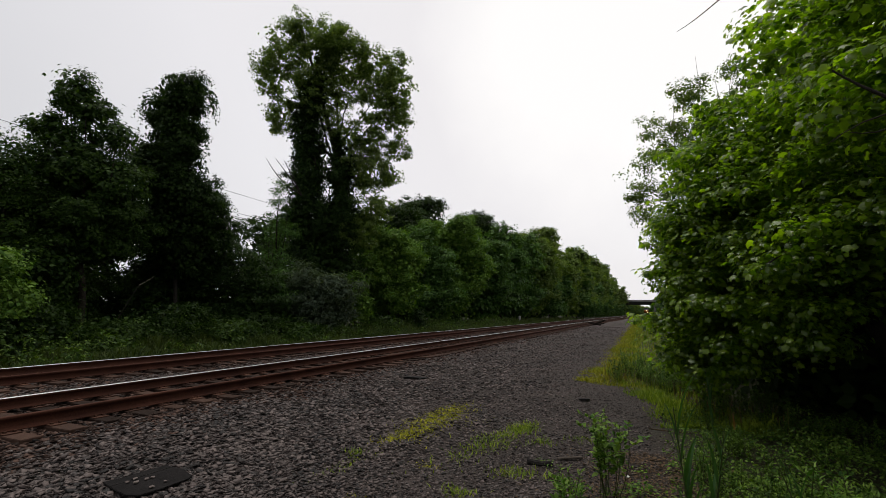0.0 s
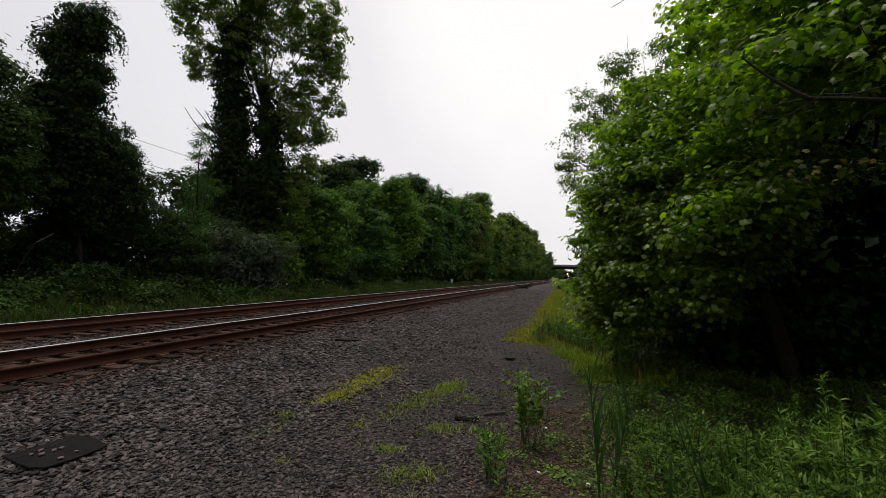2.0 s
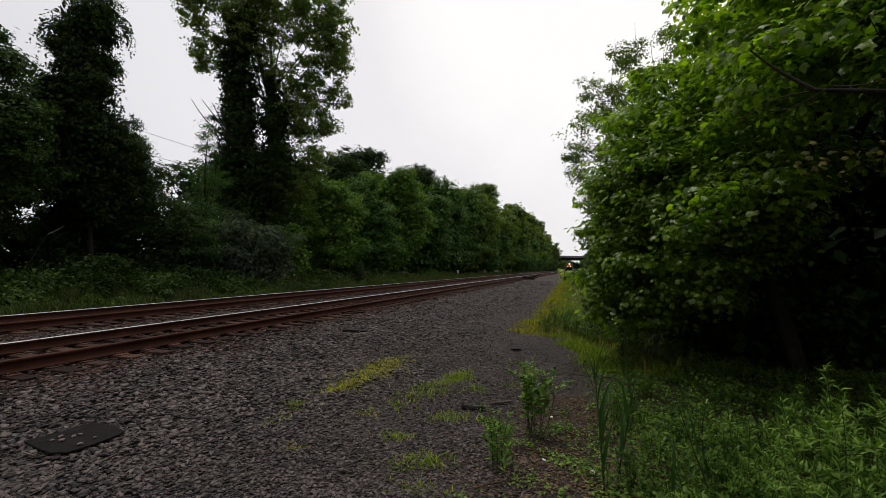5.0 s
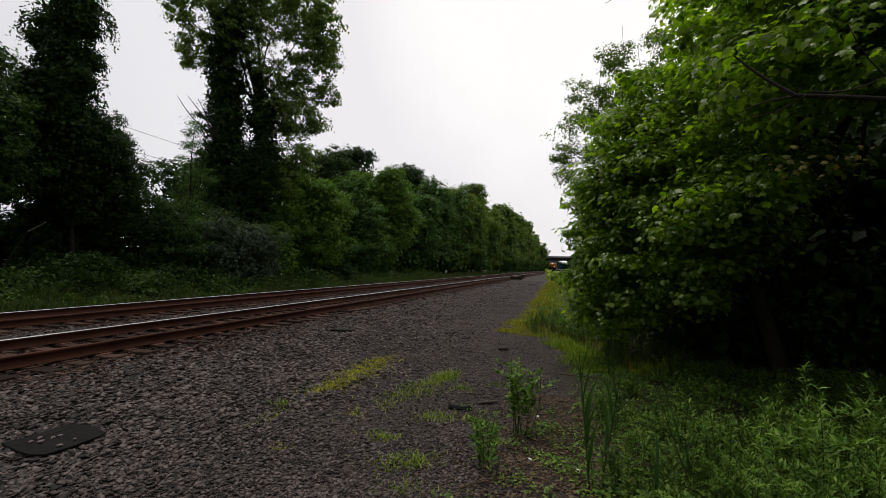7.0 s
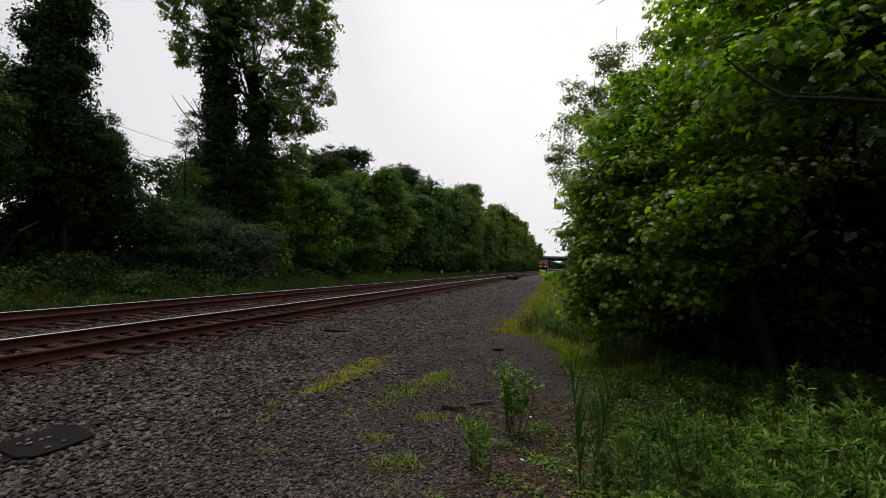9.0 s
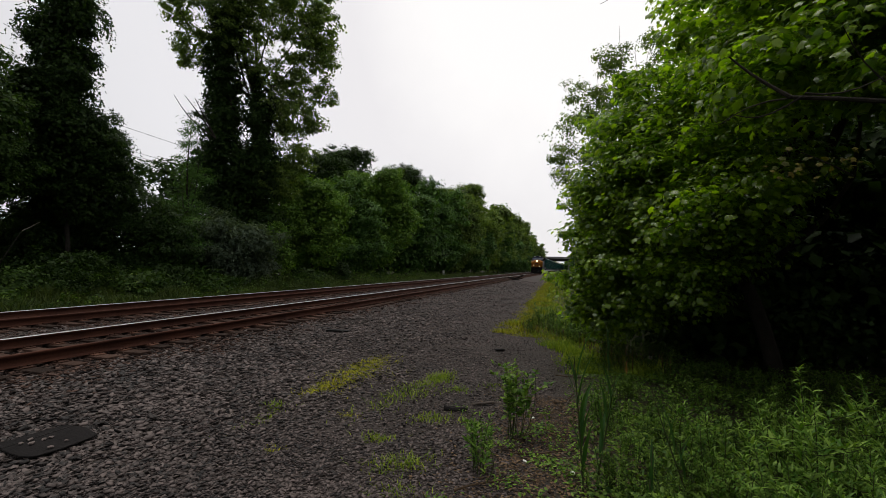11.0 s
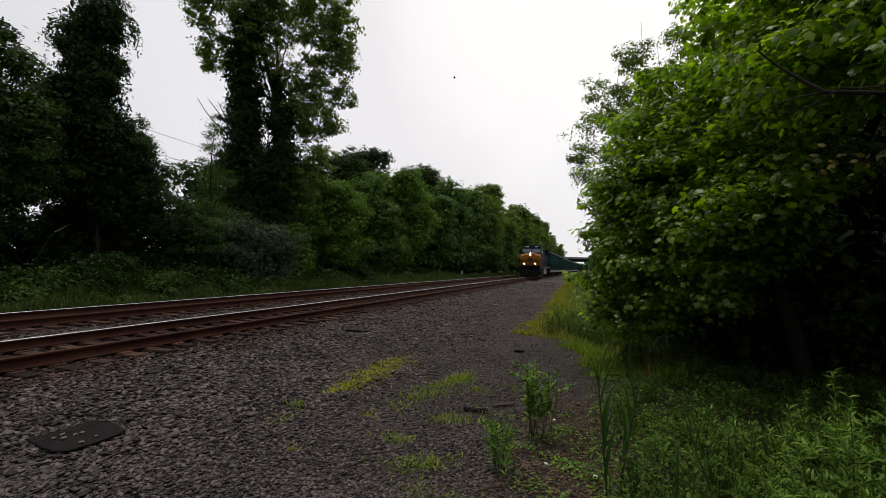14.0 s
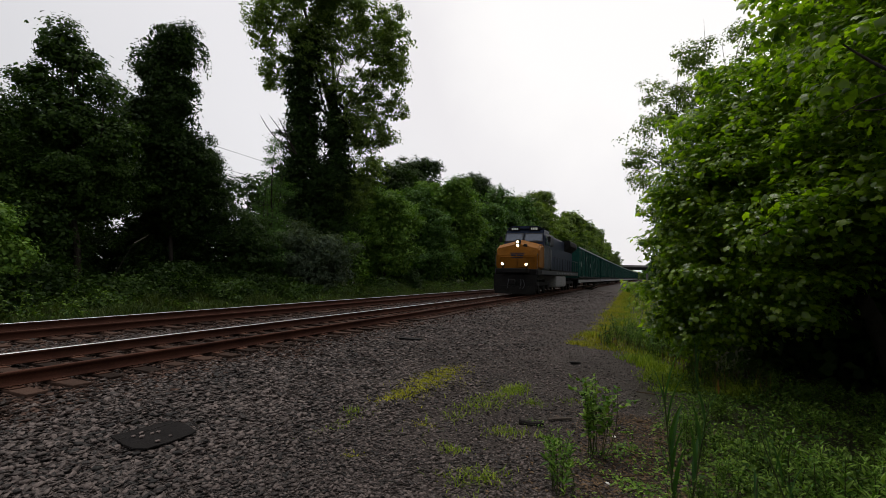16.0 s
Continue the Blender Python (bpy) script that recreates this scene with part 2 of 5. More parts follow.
def block(bm, x0, x1, y0, y1, z0, z1, bevel=0.0, shear=None):
    """A box with bevelled edges, added to bm; shear moves its top by (x, y)."""
    r = bmesh.ops.create_cube(bm, size=1)
    vs = r["verts"]
    for v in vs:
        top = v.co.z > 0
        v.co = Vector((x0 + (v.co.x + 0.5) * (x1 - x0), y0 + (v.co.y + 0.5) * (y1 - y0), z0 + (v.co.z + 0.5) * (z1 - z0)))
        if shear and top:
            v.co.x += shear[0]
            v.co.y += shear[1]
    if bevel:
        es = {e for v in vs for e in v.link_edges}
        bmesh.ops.bevel(bm, geom=list(es), offset=bevel, segments=2, affect="EDGES", profile=0.6)
    return bm


def box(*a, **k):
    return block(bmesh.new(), *a, **k)


def rod(bm, a, b, r0, r1=None, sides=8):
    """A tapered round bar from a to b."""
    a, b = Vector(a), Vector(b)
    d = b - a
    m = Matrix.Translation((a + b) / 2) @ d.to_track_quat("Z", "Y").to_matrix().to_4x4()
    bmesh.ops.create_cone(bm, cap_ends=True, segments=sides, radius1=r0, radius2=r0 if r1 is None else r1, depth=d.length, matrix=m)
    return bm


def prism(bm, outline, y0, y1, axis="y"):
    """A solid with the outline (two coordinates) drawn along an axis."""
    put = {"y": lambda a, b, c: (a, c, b), "x": lambda a, b, c: (c, a, b), "z": lambda a, b, c: (a, b, c)}[axis]
    lo = [bm.verts.new(put(a, b, y0)) for a, b in outline]
    hi = [bm.verts.new(put(a, b, y1)) for a, b in outline]
    n = len(outline)
    fs = [bm.faces.new(lo), bm.faces.new(hi)]
    for i in range(n):
        fs.append(bm.faces.new((lo[i], lo[(i + 1) % n], hi[(i + 1) % n], hi[i])))
    bmesh.ops.recalc_face_normals(bm, faces=fs)
    return bm


# ---- ground ----
def build_ground():
    def spread(fine_lo, fine_hi, step, far):
        mid = list(np.arange(fine_lo, fine_hi, step))
        out, d = [], step
        v = fine_hi
        while v < far:
            out.append(v)
            d *= 1.22
            v += d
        back, d, v = [], step, fine_lo - step
        while v > -far:
            back.append(v)
            d *= 1.22
            v -= d
        return np.array(back[::-1] + mid + out + [far])
    xs, ys = spread(-18, 8, 0.14, 3500), spread(0, 26, 0.14, 3500)
    X, Y = np.meshgrid(xs, ys)
    Z = level(X, Y)
    far = np.hypot(X, Y)
    Z = np.where(far > 600, np.minimum(Z, 0.0), Z)
    n, m = X.shape
    i = np.arange(n * m).reshape(n, m)
    f = np.stack([i[:-1, :-1], i[:-1, 1:], i[1:, 1:], i[1:, :-1]], -1).reshape(-1, 4)
    tagged(new("ground", mesh_of("ground", np.stack([X, Y, Z], -1).reshape(-1, 3), f, M_GROUND, True)), "grey gravel ground and dark soil beside the rails", "ground", kind="structure")


build_ground()

CHIP = np.array([(-1, -1, -1), (1, -1, -1), (1, 1, -1), (-1, 1, -1), (-1, -1, 1), (1, -1, 1), (1, 1, 1), (-1, 1, 1)], float) * 0.62
CHIPF = np.array([(0, 2, 1), (0, 3, 2), (4, 5, 6), (4, 6, 7), (0, 1, 5), (0, 5, 4), (1, 2, 6), (1, 6, 5), (2, 3, 7), (2, 7, 6), (3, 0, 4), (3, 4, 7)])


def stones(name, x, y, size, mat, label, lift=0.1):
    """Loose broken stones, half bedded in the ground."""
    n = len(x)
    v = CHIP[None] * (0.55 + 0.75 * rng.random((n, 8, 3))) * np.stack([np.ones(n), 0.5 + 0.45 * rng.random(n), 0.09 + 0.15 * rng.random(n)], -1)[:, None]
    tilt = rng.normal(0, 0.26, (n, 3))
    tilt[:, 2] = rng.random(n) * 6.283
    cz, sz, o, i = np.cos(tilt[:, 2]), np.sin(tilt[:, 2]), np.zeros(n), np.ones(n)
    cx, sx, cy, sy = np.cos(tilt[:, 0]), np.sin(tilt[:, 0]), np.cos(tilt[:, 1]), np.sin(tilt[:, 1])
    rx = np.stack([i, o, o, o, cx, -sx, o, sx, cx], -1).reshape(n, 3, 3)
    ry = np.stack([cy, o, sy, o, i, o, -sy, o, cy], -1).reshape(n, 3, 3)
    rz = np.stack([cz, -sz, o, sz, cz, o, o, o, i], -1).reshape(n, 3, 3)
    v = np.einsum("nij,nkj->nki", rx @ ry @ rz, v) * (size * 0.62)[:, None, None]
    v += np.stack([x, y, level(x, y) + size * lift * rng.random(n) * 2], -1)[:, None]
    f = (CHIPF[None] + 8 * np.arange(n)[:, None, None]).reshape(-1, 3)
    return tagged(new(name, mesh_of(name, v.reshape(-1, 3), f, mat)), label, "gravel", kind="stuff")


def build_gravel():
    n = 235000
    r = 2.2 * np.exp(rng.random(n) * math.log(60 / 2.2))
    a = np.radians(-8 + 80 * rng.random(n))
    x, y = -np.sin(a) * r, np.cos(a) * r
    edge = 0.3 * np.sin(y * 1.3) + 0.25 * np.sin(y * 3.1)
    keep = (x > -14.4) & (x < 0.3 + edge)
    x, y, r = x[keep], y[keep], r[keep]
    # coarse by the rails, fine and trodden on the path; patches of each
    patch = 0.5 * np.sin(0.9 * x + 1.7 * y + 1) * np.sin(1.1 * y - 0.6 * x) + 0.35 * np.sin(2.3 * x - 1.3 * y)
    coarse = np.interp(x + 0.9 * patch, [-5.2, -3.4, -2.0, -0.6], [0.92, 0.78, 0.54, 0.42])
    s = (0.027 + 0.078 * rng.random(len(x)) ** 2.2) * np.interp(r, [2, 10, 50], [0.95, 1.15, 1.9]) * coarse
    # the ground behind the camera, more coarsely
    n = 24000
    bx, by = -14.2 + 14.4 * rng.random(n), -14 + 17 * rng.random(n)
    out = (np.hypot(bx, by) < 2.2) | (by < np.abs(bx) * 0.33)
    bx, by = bx[out], by[out]
    x, y, s = np.concatenate([x, bx]), np.concatenate([y, by]), np.concatenate([s, 0.05 + 0.05 * rng.random(len(bx))])
    near = np.minimum(np.abs(x - bend(y) - NEAR), np.abs(x - bend(y) - FAR))
    rusty = near + 0.35 * np.sin(1.9 * y) * np.sin(0.7 * y + x) + 0.35 * rng.normal(size=len(x)) < 1.75
    stones("ballast", x[~rusty], y[~rusty], s[~rusty], M_STONE, "loose grey crushed stone ballast beside the rails", 0.12)
    stones("stained_ballast", x[rusty], y[rusty], s[rusty], M_STAINED, "rust-brown crushed stone ballast between the rails", 0.1)


build_gravel()


# ---- tracks ----
RAIL = [(-0.075, -0.172), (0.075, -0.172), (0.075, -0.16), (0.02, -0.142), (0.009, -0.125), (0.009, -0.05), (0.034, -0.038), (0.036, -0.008), (0.028, 0), (-0.028, 0), (-0.036, -0.008), (-0.034, -0.038), (-0.009, -0.05), (-0.009, -0.125), (-0.02, -0.142), (-0.075, -0.16)]


def rail_mesh(off, worn):
    ys = np.concatenate([np.arange(-25, 80, 1.5), np.arange(80, 460, 5)])
    o = np.array(RAIL)
    hd = np.array([heading(y) for y in ys])
    x = off + bend(ys)
    v = np.stack([x[:, None] + o[None, :, 0] * np.cos(hd)[:, None], ys[:, None] + o[None, :, 0] * np.sin(hd)[:, None], np.broadcast_to(o[None, :, 1], (len(ys), len(o)))], -1)
    n, m = len(ys), len(o)
    f, idx = [], []
    for j in range(m):
        k = (j + 1) % m
        for i in range(n - 1):
            f.append((i * m + j, i * m + k, (i + 1) * m + k, (i + 1) * m + j))
            idx.append(1 if j in worn else 0)
    return mesh_of("rail", v.reshape(-1, 3), f, [M_RUST, M_HEAD], False, idx)


def build_track(centre, label):
    tr = thing("railway_track", Matrix(), label, "track", "parallel railway tracks", "structure")
    for side in (-0.753, 0.753):
        child("rail", rail_mesh(centre + side, (7, 8) if side < 0 else (9, 10)), tr, "rusty steel rail with a polished head")
    bm = box(-1.3, 1.3, -0.115, 0.115, -0.16, 0.0, bevel=0.015)
    base = part("tie", bm, M_TIE, tr)
    tie = base.data
    plate = bpy.data.meshes.new("tie_plate")
    bm = bmesh.new()
    block(bm, -0.19, 0.19, -0.095, 0.095, 0, 0.014, bevel=0.004)
    for sx in (-0.11, 0.11):
        for sy in (-0.05, 0.05):
            block(bm, sx - 0.016, sx + 0.016, sy - 0.016, sy + 0.016, 0.01, 0.034)
    bm.to_mesh(plate)
    bm.free()
    plate.materials.append(M_PLATE)
    first = True
    rest_v, rest_f = [], []
    cube = np.array([(-1.3, -.115, -.16), (1.3, -.115, -.16), (1.3, .115, -.16), (-1.3, .115, -.16), (-1.3, -.115, 0), (1.3, -.115, 0), (1.3, .115, 0), (-1.3, .115, 0)])
    cf = np.array([(0, 3, 2, 1), (4, 5, 6, 7), (0, 1, 5, 4), (1, 2, 6, 5), (2, 3, 7, 6), (3, 0, 4, 7)])
    for i in range(900):
        y = -8 + i * 0.51
        dy, dx, turn, dz = random.uniform(-.03, .03), random.uniform(-.09, .09), random.uniform(-1, 1), random.uniform(-.014, .006)
        x = centre + float(bend(y))
        if i < 150:
            m = pose(x + dx, y + dy, -0.186 + dz, 0, 0, turn)
            if first:
                base.matrix_basis, first = m, False
            else:
                child("tie", tie, tr, at=m)
            for side in (-0.753, 0.753):
                child("tie_plate", plate, tr, at=pose(x + side, y + dy, -0.186 + dz, 0, 0, turn))
        else:
            rest_f.append(cf + 8 * len(rest_v))
            rest_v.append(cube + np.array((x + dx, y + dy, -0.186 + dz)))
    tagged(child("ties", mesh_of("ties", np.concatenate(rest_v), np.concatenate(rest_f), M_TIE), tr), kind="stuff")


build_track(NEAR, "rusty railway track with wooden ties in ballast beside the gravel path")
build_track(FAR, "rusty railway track with wooden ties beside the grassy verge")

# ---- foliage ----
DIAMOND = (np.array([(0, 0, 0), (0.34, 0.42, 0.07), (0, 1, -0.06), (-0.34, 0.42, 0.07)]), np.array([(0, 1, 2), (0, 2, 3)]))
OVAL = (np.array([(0, 0, 0), (0.22, 0.22, 0.05), (0.27, 0.55, 0.04), (0, 1, -0.12), (-0.27, 0.55, 0.04), (-0.22, 0.22, 0.05), (0, 0.5, 0)]),
        np.array([(0, 1, 6), (1, 2, 6), (2, 3, 6), (3, 4, 6), (4, 5, 6), (5, 0, 6)]))
MAPLE = (np.array([(0, 0.34, 0.05), (0, 0, 0), (0.34, 0.04, -0.10), (0.31, 0.27, -0.03), (0.47, 0.55, -0.16), (0.26, 0.66, -0.04), (0, 1.0, -0.24), (-0.26, 0.66, -0.04), (-0.47, 0.55, -0.16), (-0.31, 0.27, -0.03), (-0.34, 0.04, -0.10)]),
         np.array([(0, i, i % 10 + 1) for i in range(1, 11)]))
LONG = (np.array([(0, 0, 0), (0.17, 0.4, 0.05), (0, 1, -0.1), (-0.17, 0.4, 0.05)]), np.array([(0, 1, 2), (0, 2, 3)]))


def leaves(name, at, up, size, shape, mat, r, droop=0.3):
    """One mesh of single leaves at the places at, their faces towards up, each turned at random."""
    tv, tf = shape
    n = len(at)
    up = up + r.normal(0, 0.42, up.shape)
    up /= np.linalg.norm(up, axis=1)[:, None] + 1e-9
    d = r.normal(size=(n, 3))
    d[:, 2] -= droop
    d -= up * (d * up).sum(1)[:, None]
    d /= np.linalg.norm(d, axis=1)[:, None] + 1e-9
    s = np.cross(d, up)
    v = tv[None, :, 0, None] * s[:, None] + tv[None, :, 1, None] * d[:, None] + tv[None, :, 2, None] * up[:, None]
    v = v * size[:, None, None] + at[:, None]
    f = (tf[None] + len(tv) * np.arange(n)[:, None, None]).reshape(-1, 3)
    return mesh_of(name, v.reshape(-1, 3), f, mat)


def crown_points(blobs, clumps, per, spread, r, ground=None, lift=0.6, above=False, flat=0.55):
    """Leaf places in clumps over the outside of ellipsoids (x, y, z, rx, ry, rz), and the way outward at each."""
    w = np.array([b[3] * b[5] + b[4] * b[5] + b[3] * b[4] for b in blobs])
    pick = r.choice(len(blobs), clumps, p=w / w.sum())
    b = np.array(blobs)[pick]
    d = r.normal(size=(clumps, 3))
    d /= np.linalg.norm(d, axis=1)[:, None]
    if above:
        d[:, 2] = np.where(r.random(clumps) < 0.85, np.abs(d[:, 2]), d[:, 2])
    c = b[:, :3] + d * b[:, 3:] * (0.66 + 0.5 * r.random((clumps, 1)) ** 1.4)
    k = r.poisson(per * (0.5 + r.random(clumps)))
    at = np.repeat(c, k, 0)
    out = np.repeat(d, k, 0)
    off = np.clip(r.normal(0, 1, at.shape), -1.6, 1.6)
    at = at + off * np.repeat(spread * (0.6 + 0.8 * r.random((clumps, 1))), k, 0) * np.array((1, 1, flat))
    up = out * 0.45 + off * 0.35 + np.array((0, 0, lift))
    if ground is not None:
        keep = at[:, 2] > ground
        at, up = at[keep], up[keep]
    return at, up


def limb(bm, a, b, r0, r1, bow, r, steps=5, sides=7):
    """A bowed tapering limb: one closed tube."""
    a, b = Vector(a), Vector(b)
    off = Vector(r.normal(0, 1, 3)) * bow
    q = (b - a).to_track_quat("Z", "Y").to_matrix()
    rings = []
    for i in range(steps + 1):
        f = i / steps
        c = a.lerp(b, f) + off * math.sin(math.pi * f)
        w = r0 + (r1 - r0) * f
        rings.append([bm.verts.new(c + q @ Vector((math.cos(6.2832 * k / sides) * w, math.sin(6.2832 * k / sides) * w, 0))) for k in range(sides)])
    for u, v in zip(rings, rings[1:]):
        for k in range(sides):
            bm.faces.new((u[k], u[(k + 1) % sides], v[(k + 1) % sides], v[k]))
    bm.faces.new(rings[0][::-1])
    bm.faces.new(rings[-1])


def tree(name, x, y, blobs, label, mat, leaf=0.22, clumps=420, per=34, spread=0.42, seed=1, trunk=0.22, shape=DIAMOND, inner=0.5, limbs=7, fork=0.35, group="", z=None, droop=0.3, bark=None, crown_label="", category="tree", boughs=7, pads=False, flat=0.55, limb_width=0.42, split=False):
    """A tree or shrub at (x, y): trunk, limbs to its clumps and a crown of leaves; blobs are given from its foot."""
    r = np.random.default_rng(seed)
    g = float(level(x, y)) if z is None else z
    t = thing(name, pose(x, y, g), label, category, group)
    top = max(b[2] for b in blobs)
    full = list(blobs)
    for b in blobs:
        for k in range(boughs):
            d = Vector(r.normal(0, 1, 3)).normalized()
            f = r.uniform(0.28, 0.5)
            if pads and d.z < -0.3:
                d.z = -d.z
            f *= 1.0 + 0.15 * (k % 3)
            full.append((b[0] + d.x * b[3] * 0.85, b[1] + d.y * b[4] * 0.85, b[2] + d.z * b[5] * 0.85, b[3] * f, b[4] * f, b[5] * f * 0.7))
    shells = full[len(blobs):]
    if not pads:
        shells += [(*b[:3], b[3] * 0.86, b[4] * 0.86, b[5] * 0.86) for b in blobs]
    bm = bmesh.new()
    mid = Vector((np.mean([b[0] for b in blobs]) * 0.4, np.mean([b[1] for b in blobs]) * 0.4, top * fork))
    limb(bm, (0, 0, -0.15), mid, trunk, trunk * 0.75, 0.12, r, 4, 9)
    limb(bm, mid, max(blobs, key=lambda b: b[2])[:3], trunk * 0.72, trunk * 0.2, 0.3, r, 5, 7)
    if split:
        part("trunk", bm, bark or M_BARK, t, smooth=True)
    order = r.permutation(len(blobs))
    for i in range(limbs):
        b = blobs[order[i % len(blobs)]]
        tip = Vector(b[:3]) + Vector(r.normal(0, 0.35, 3) * np.array(b[3:]))
        if split:
            bm = bmesh.new()
        limb(bm, mid + Vector((0, 0, r.uniform(-0.1, 0.25) * top * (1 - fork))), tip, trunk * limb_width, trunk * 0.06, 0.35, r, 5, 6)
        if split:
            part("bough", bm, bark or M_BARK, t, smooth=True)
    if not split:
        part("trunk", bm, bark or M_BARK, t, smooth=True)
    at, up = crown_points(shells, int(clumps * 0.58), per * 1.9, spread * 0.8, r, 0.05, 0.95 if shape is MAPLE else 0.6, pads, flat)
    size = leaf * 0.82 * (0.65 + 0.7 * r.random(len(at)))
    child("crown", leaves("crown", at, up, size, shape, mat, r, droop), t, crown_label)
    if inner:
        small = [(*b[:3], b[3] * 0.7, b[4] * 0.7, b[5] * 0.7) for b in blobs]
        at, up = crown_points(small, int(clumps * inner), 16, spread * 1.3, r, 0.05)
        child("inner_crown", leaves("inner_crown", at, up, leaf * 1.5 * (0.7 + 0.6 * r.random(len(at))), shape if shape is LONG else DIAMOND, mat, r, droop), t)
    return t


# ---- trees along the far side of the line ----
tree("tree", -22.0, 9.4, [(0, -0.6, 7.1, 0.9, 0.9, 1.3), (-0.3, -0.4, 4.8, 1.5, 1.5, 1.7), (0.8, 0.3, 3.1, 1.5, 1.5, 1.5), (-0.5, -2.4, 6.0, 1.6, 1.6, 2.0), (0.4, -3.6, 3.4, 1.6, 1.6, 2.0)],
     "dark green broadleaf tree behind the verge", M_LEAF_DEEP, 0.125, 520, 42, 0.27, 11)
tree("tree", -22.0, 11.7, [(0.1, -1.1, 10.7, 0.65, 0.65, 1.1), (-0.8, -1.3, 9.1, 0.8, 0.8, 0.8), (0.8, -0.6, 9.7, 0.65, 0.65, 0.9), (1.8, -0.1, 8.9, 0.55, 0.55, 0.8), (0, -0.7, 7.7, 1.9, 1.9, 1.5), (1.5, 0.1, 6.8, 1.3, 1.3, 1.4), (-0.7, -0.6, 5.4, 2.5, 2.6, 1.5), (0.3, 0.4, 4.6, 1.7, 1.9, 1.3), (-2.4, 0, 2.2, 2.2, 2.6, 2.2)],
     "dark broadleaf tree with a ragged pointed crown", M_LEAF_DEEP, 0.125, 1500, 46, 0.2, 12, trunk=0.16, inner=1.0)
tree("vine_covered_tree", -22.0, 16.3, [(0.75, -1.1, 12.5, 0.95, 0.95, 1.0), (-0.2, -1.3, 11.7, 0.95, 0.95, 1.2), (0.3, -1.1, 10.4, 1.15, 1.15, 1.4), (-0.1, -1.1, 9.1, 1.45, 1.45, 1.6), (-0.3, -2.1, 8.4, 1.1, 1.1, 1.6), (0.5, -0.5, 7.4, 1.9, 1.9, 1.6), (-0.6, -0.5, 5.9, 2.5, 2.6, 1.6), (-0.4, 0.1, 4.8, 1.7, 2.0, 1.6), (-2.2, 0, 2.4, 2.2, 2.6, 2.2)],
     "tall dead trunk smothered in hanging dark vines", M_LEAF_DARK, 0.13, 2000, 50, 0.2, 13, trunk=0.12, droop=1.6, inner=1.2, bark=M_TWIG)
tree("shrub", -21.0, 19.0, [(-0.5, -0.6, 4.9, 1.3, 1.3, 1.2), (0.6, 0.1, 3.9, 1.4, 1.4, 1.2), (-0.9, -0.4, 3.0, 2.0, 2.0, 1.7), (0.9, 0.4, 2.6, 1.8, 1.8, 1.6), (0, 0, 1.4, 2.4, 2.4, 1.3)],
     "dense dark green shrub overgrown with vines", M_LEAF_DARK, 0.12, 800, 44, 0.23, 14, trunk=0.12, category="shrub")
tree("shrub", -21.2, 21.3, [(0, 0, 2.9, 1.7, 1.7, 1.4), (0.6, 0.5, 1.6, 2.0, 2.0, 1.5)], "dense mid green shrub at the edge of the trees", M_LEAF_MID, 0.14, 420, 34, 0.25, 15, trunk=0.1, category="shrub")
tree("young_tree", -22.5, 23.6, [(0.5, -0.7, 9.6, 0.4, 0.4, 0.9), (0.2, -0.6, 8.2, 0.75, 0.75, 1.1), (0.3, -0.3, 6.7, 1.1, 1.1, 1.3), (-0.1, -0.3, 5.0, 1.4, 1.4, 1.5), (0, 0, 2.6, 1.7, 1.7, 1.8)],
     "slim green young tree with a pointed top", M_LEAF_MID, 0.15, 470, 24, 0.24, 16, trunk=0.1, inner=0.1, shape=LONG)
tree("cottonwood_tree", -23.5, 30.2, [(-2.4, -3.9, 23.0, 1.6, 1.6, 1.9), (-1.2, -3.5, 24.4, 1.1, 1.1, 1.5), (0.9, -2.4, 23.2, 1.9, 1.9, 1.8), (-0.7, -2.8, 20.9, 2.4, 2.4, 2.2), (-3.2, -3.7, 20.2, 1.7, 1.7, 2.0), (2.0, -1.7, 21.4, 2.4, 2.4, 2.3), (4.3, -0.6, 20.9, 2.3, 2.3, 1.9), (5.7, 0.3, 19.4, 1.6, 1.6, 1.8),
     (-2.9, -3.1, 17.2, 1.6, 1.6, 1.6), (0.2, -1.8, 18.3, 2.4, 2.4, 2.1), (4.2, -0.3, 18.0, 2.2, 2.2, 1.8), (5.8, 0.7, 16.7, 1.2, 1.2, 1.3), (3.7, 0.3, 12.9, 1.5, 1.5, 1.6), (5.0, 1.0, 12.1, 0.8, 0.8, 0.9), (3.2, 0.5, 10.2, 1.6, 1.6, 1.9), (3.6, 0.2, 15.2, 1.3, 1.3, 1.2), (1.9, -0.6, 15.6, 1.5, 1.5, 1.6), (2.6, 0.1, 13.2, 1.4, 1.4, 1.5), (2.2, 0.4, 8.2, 1.8, 1.8, 1.8), (5.6, 1.1, 14.6, 0.9, 0.9, 0.9)],
     "tall cottonwood tree, trunks wrapped in dark vines", M_LEAF_OLIVE, 0.19, 2400, 32, 0.26, 17, trunk=0.3, limbs=18, fork=0.55, inner=0.16, limb_width=0.22, crown_label="airy olive green crown", split=True)
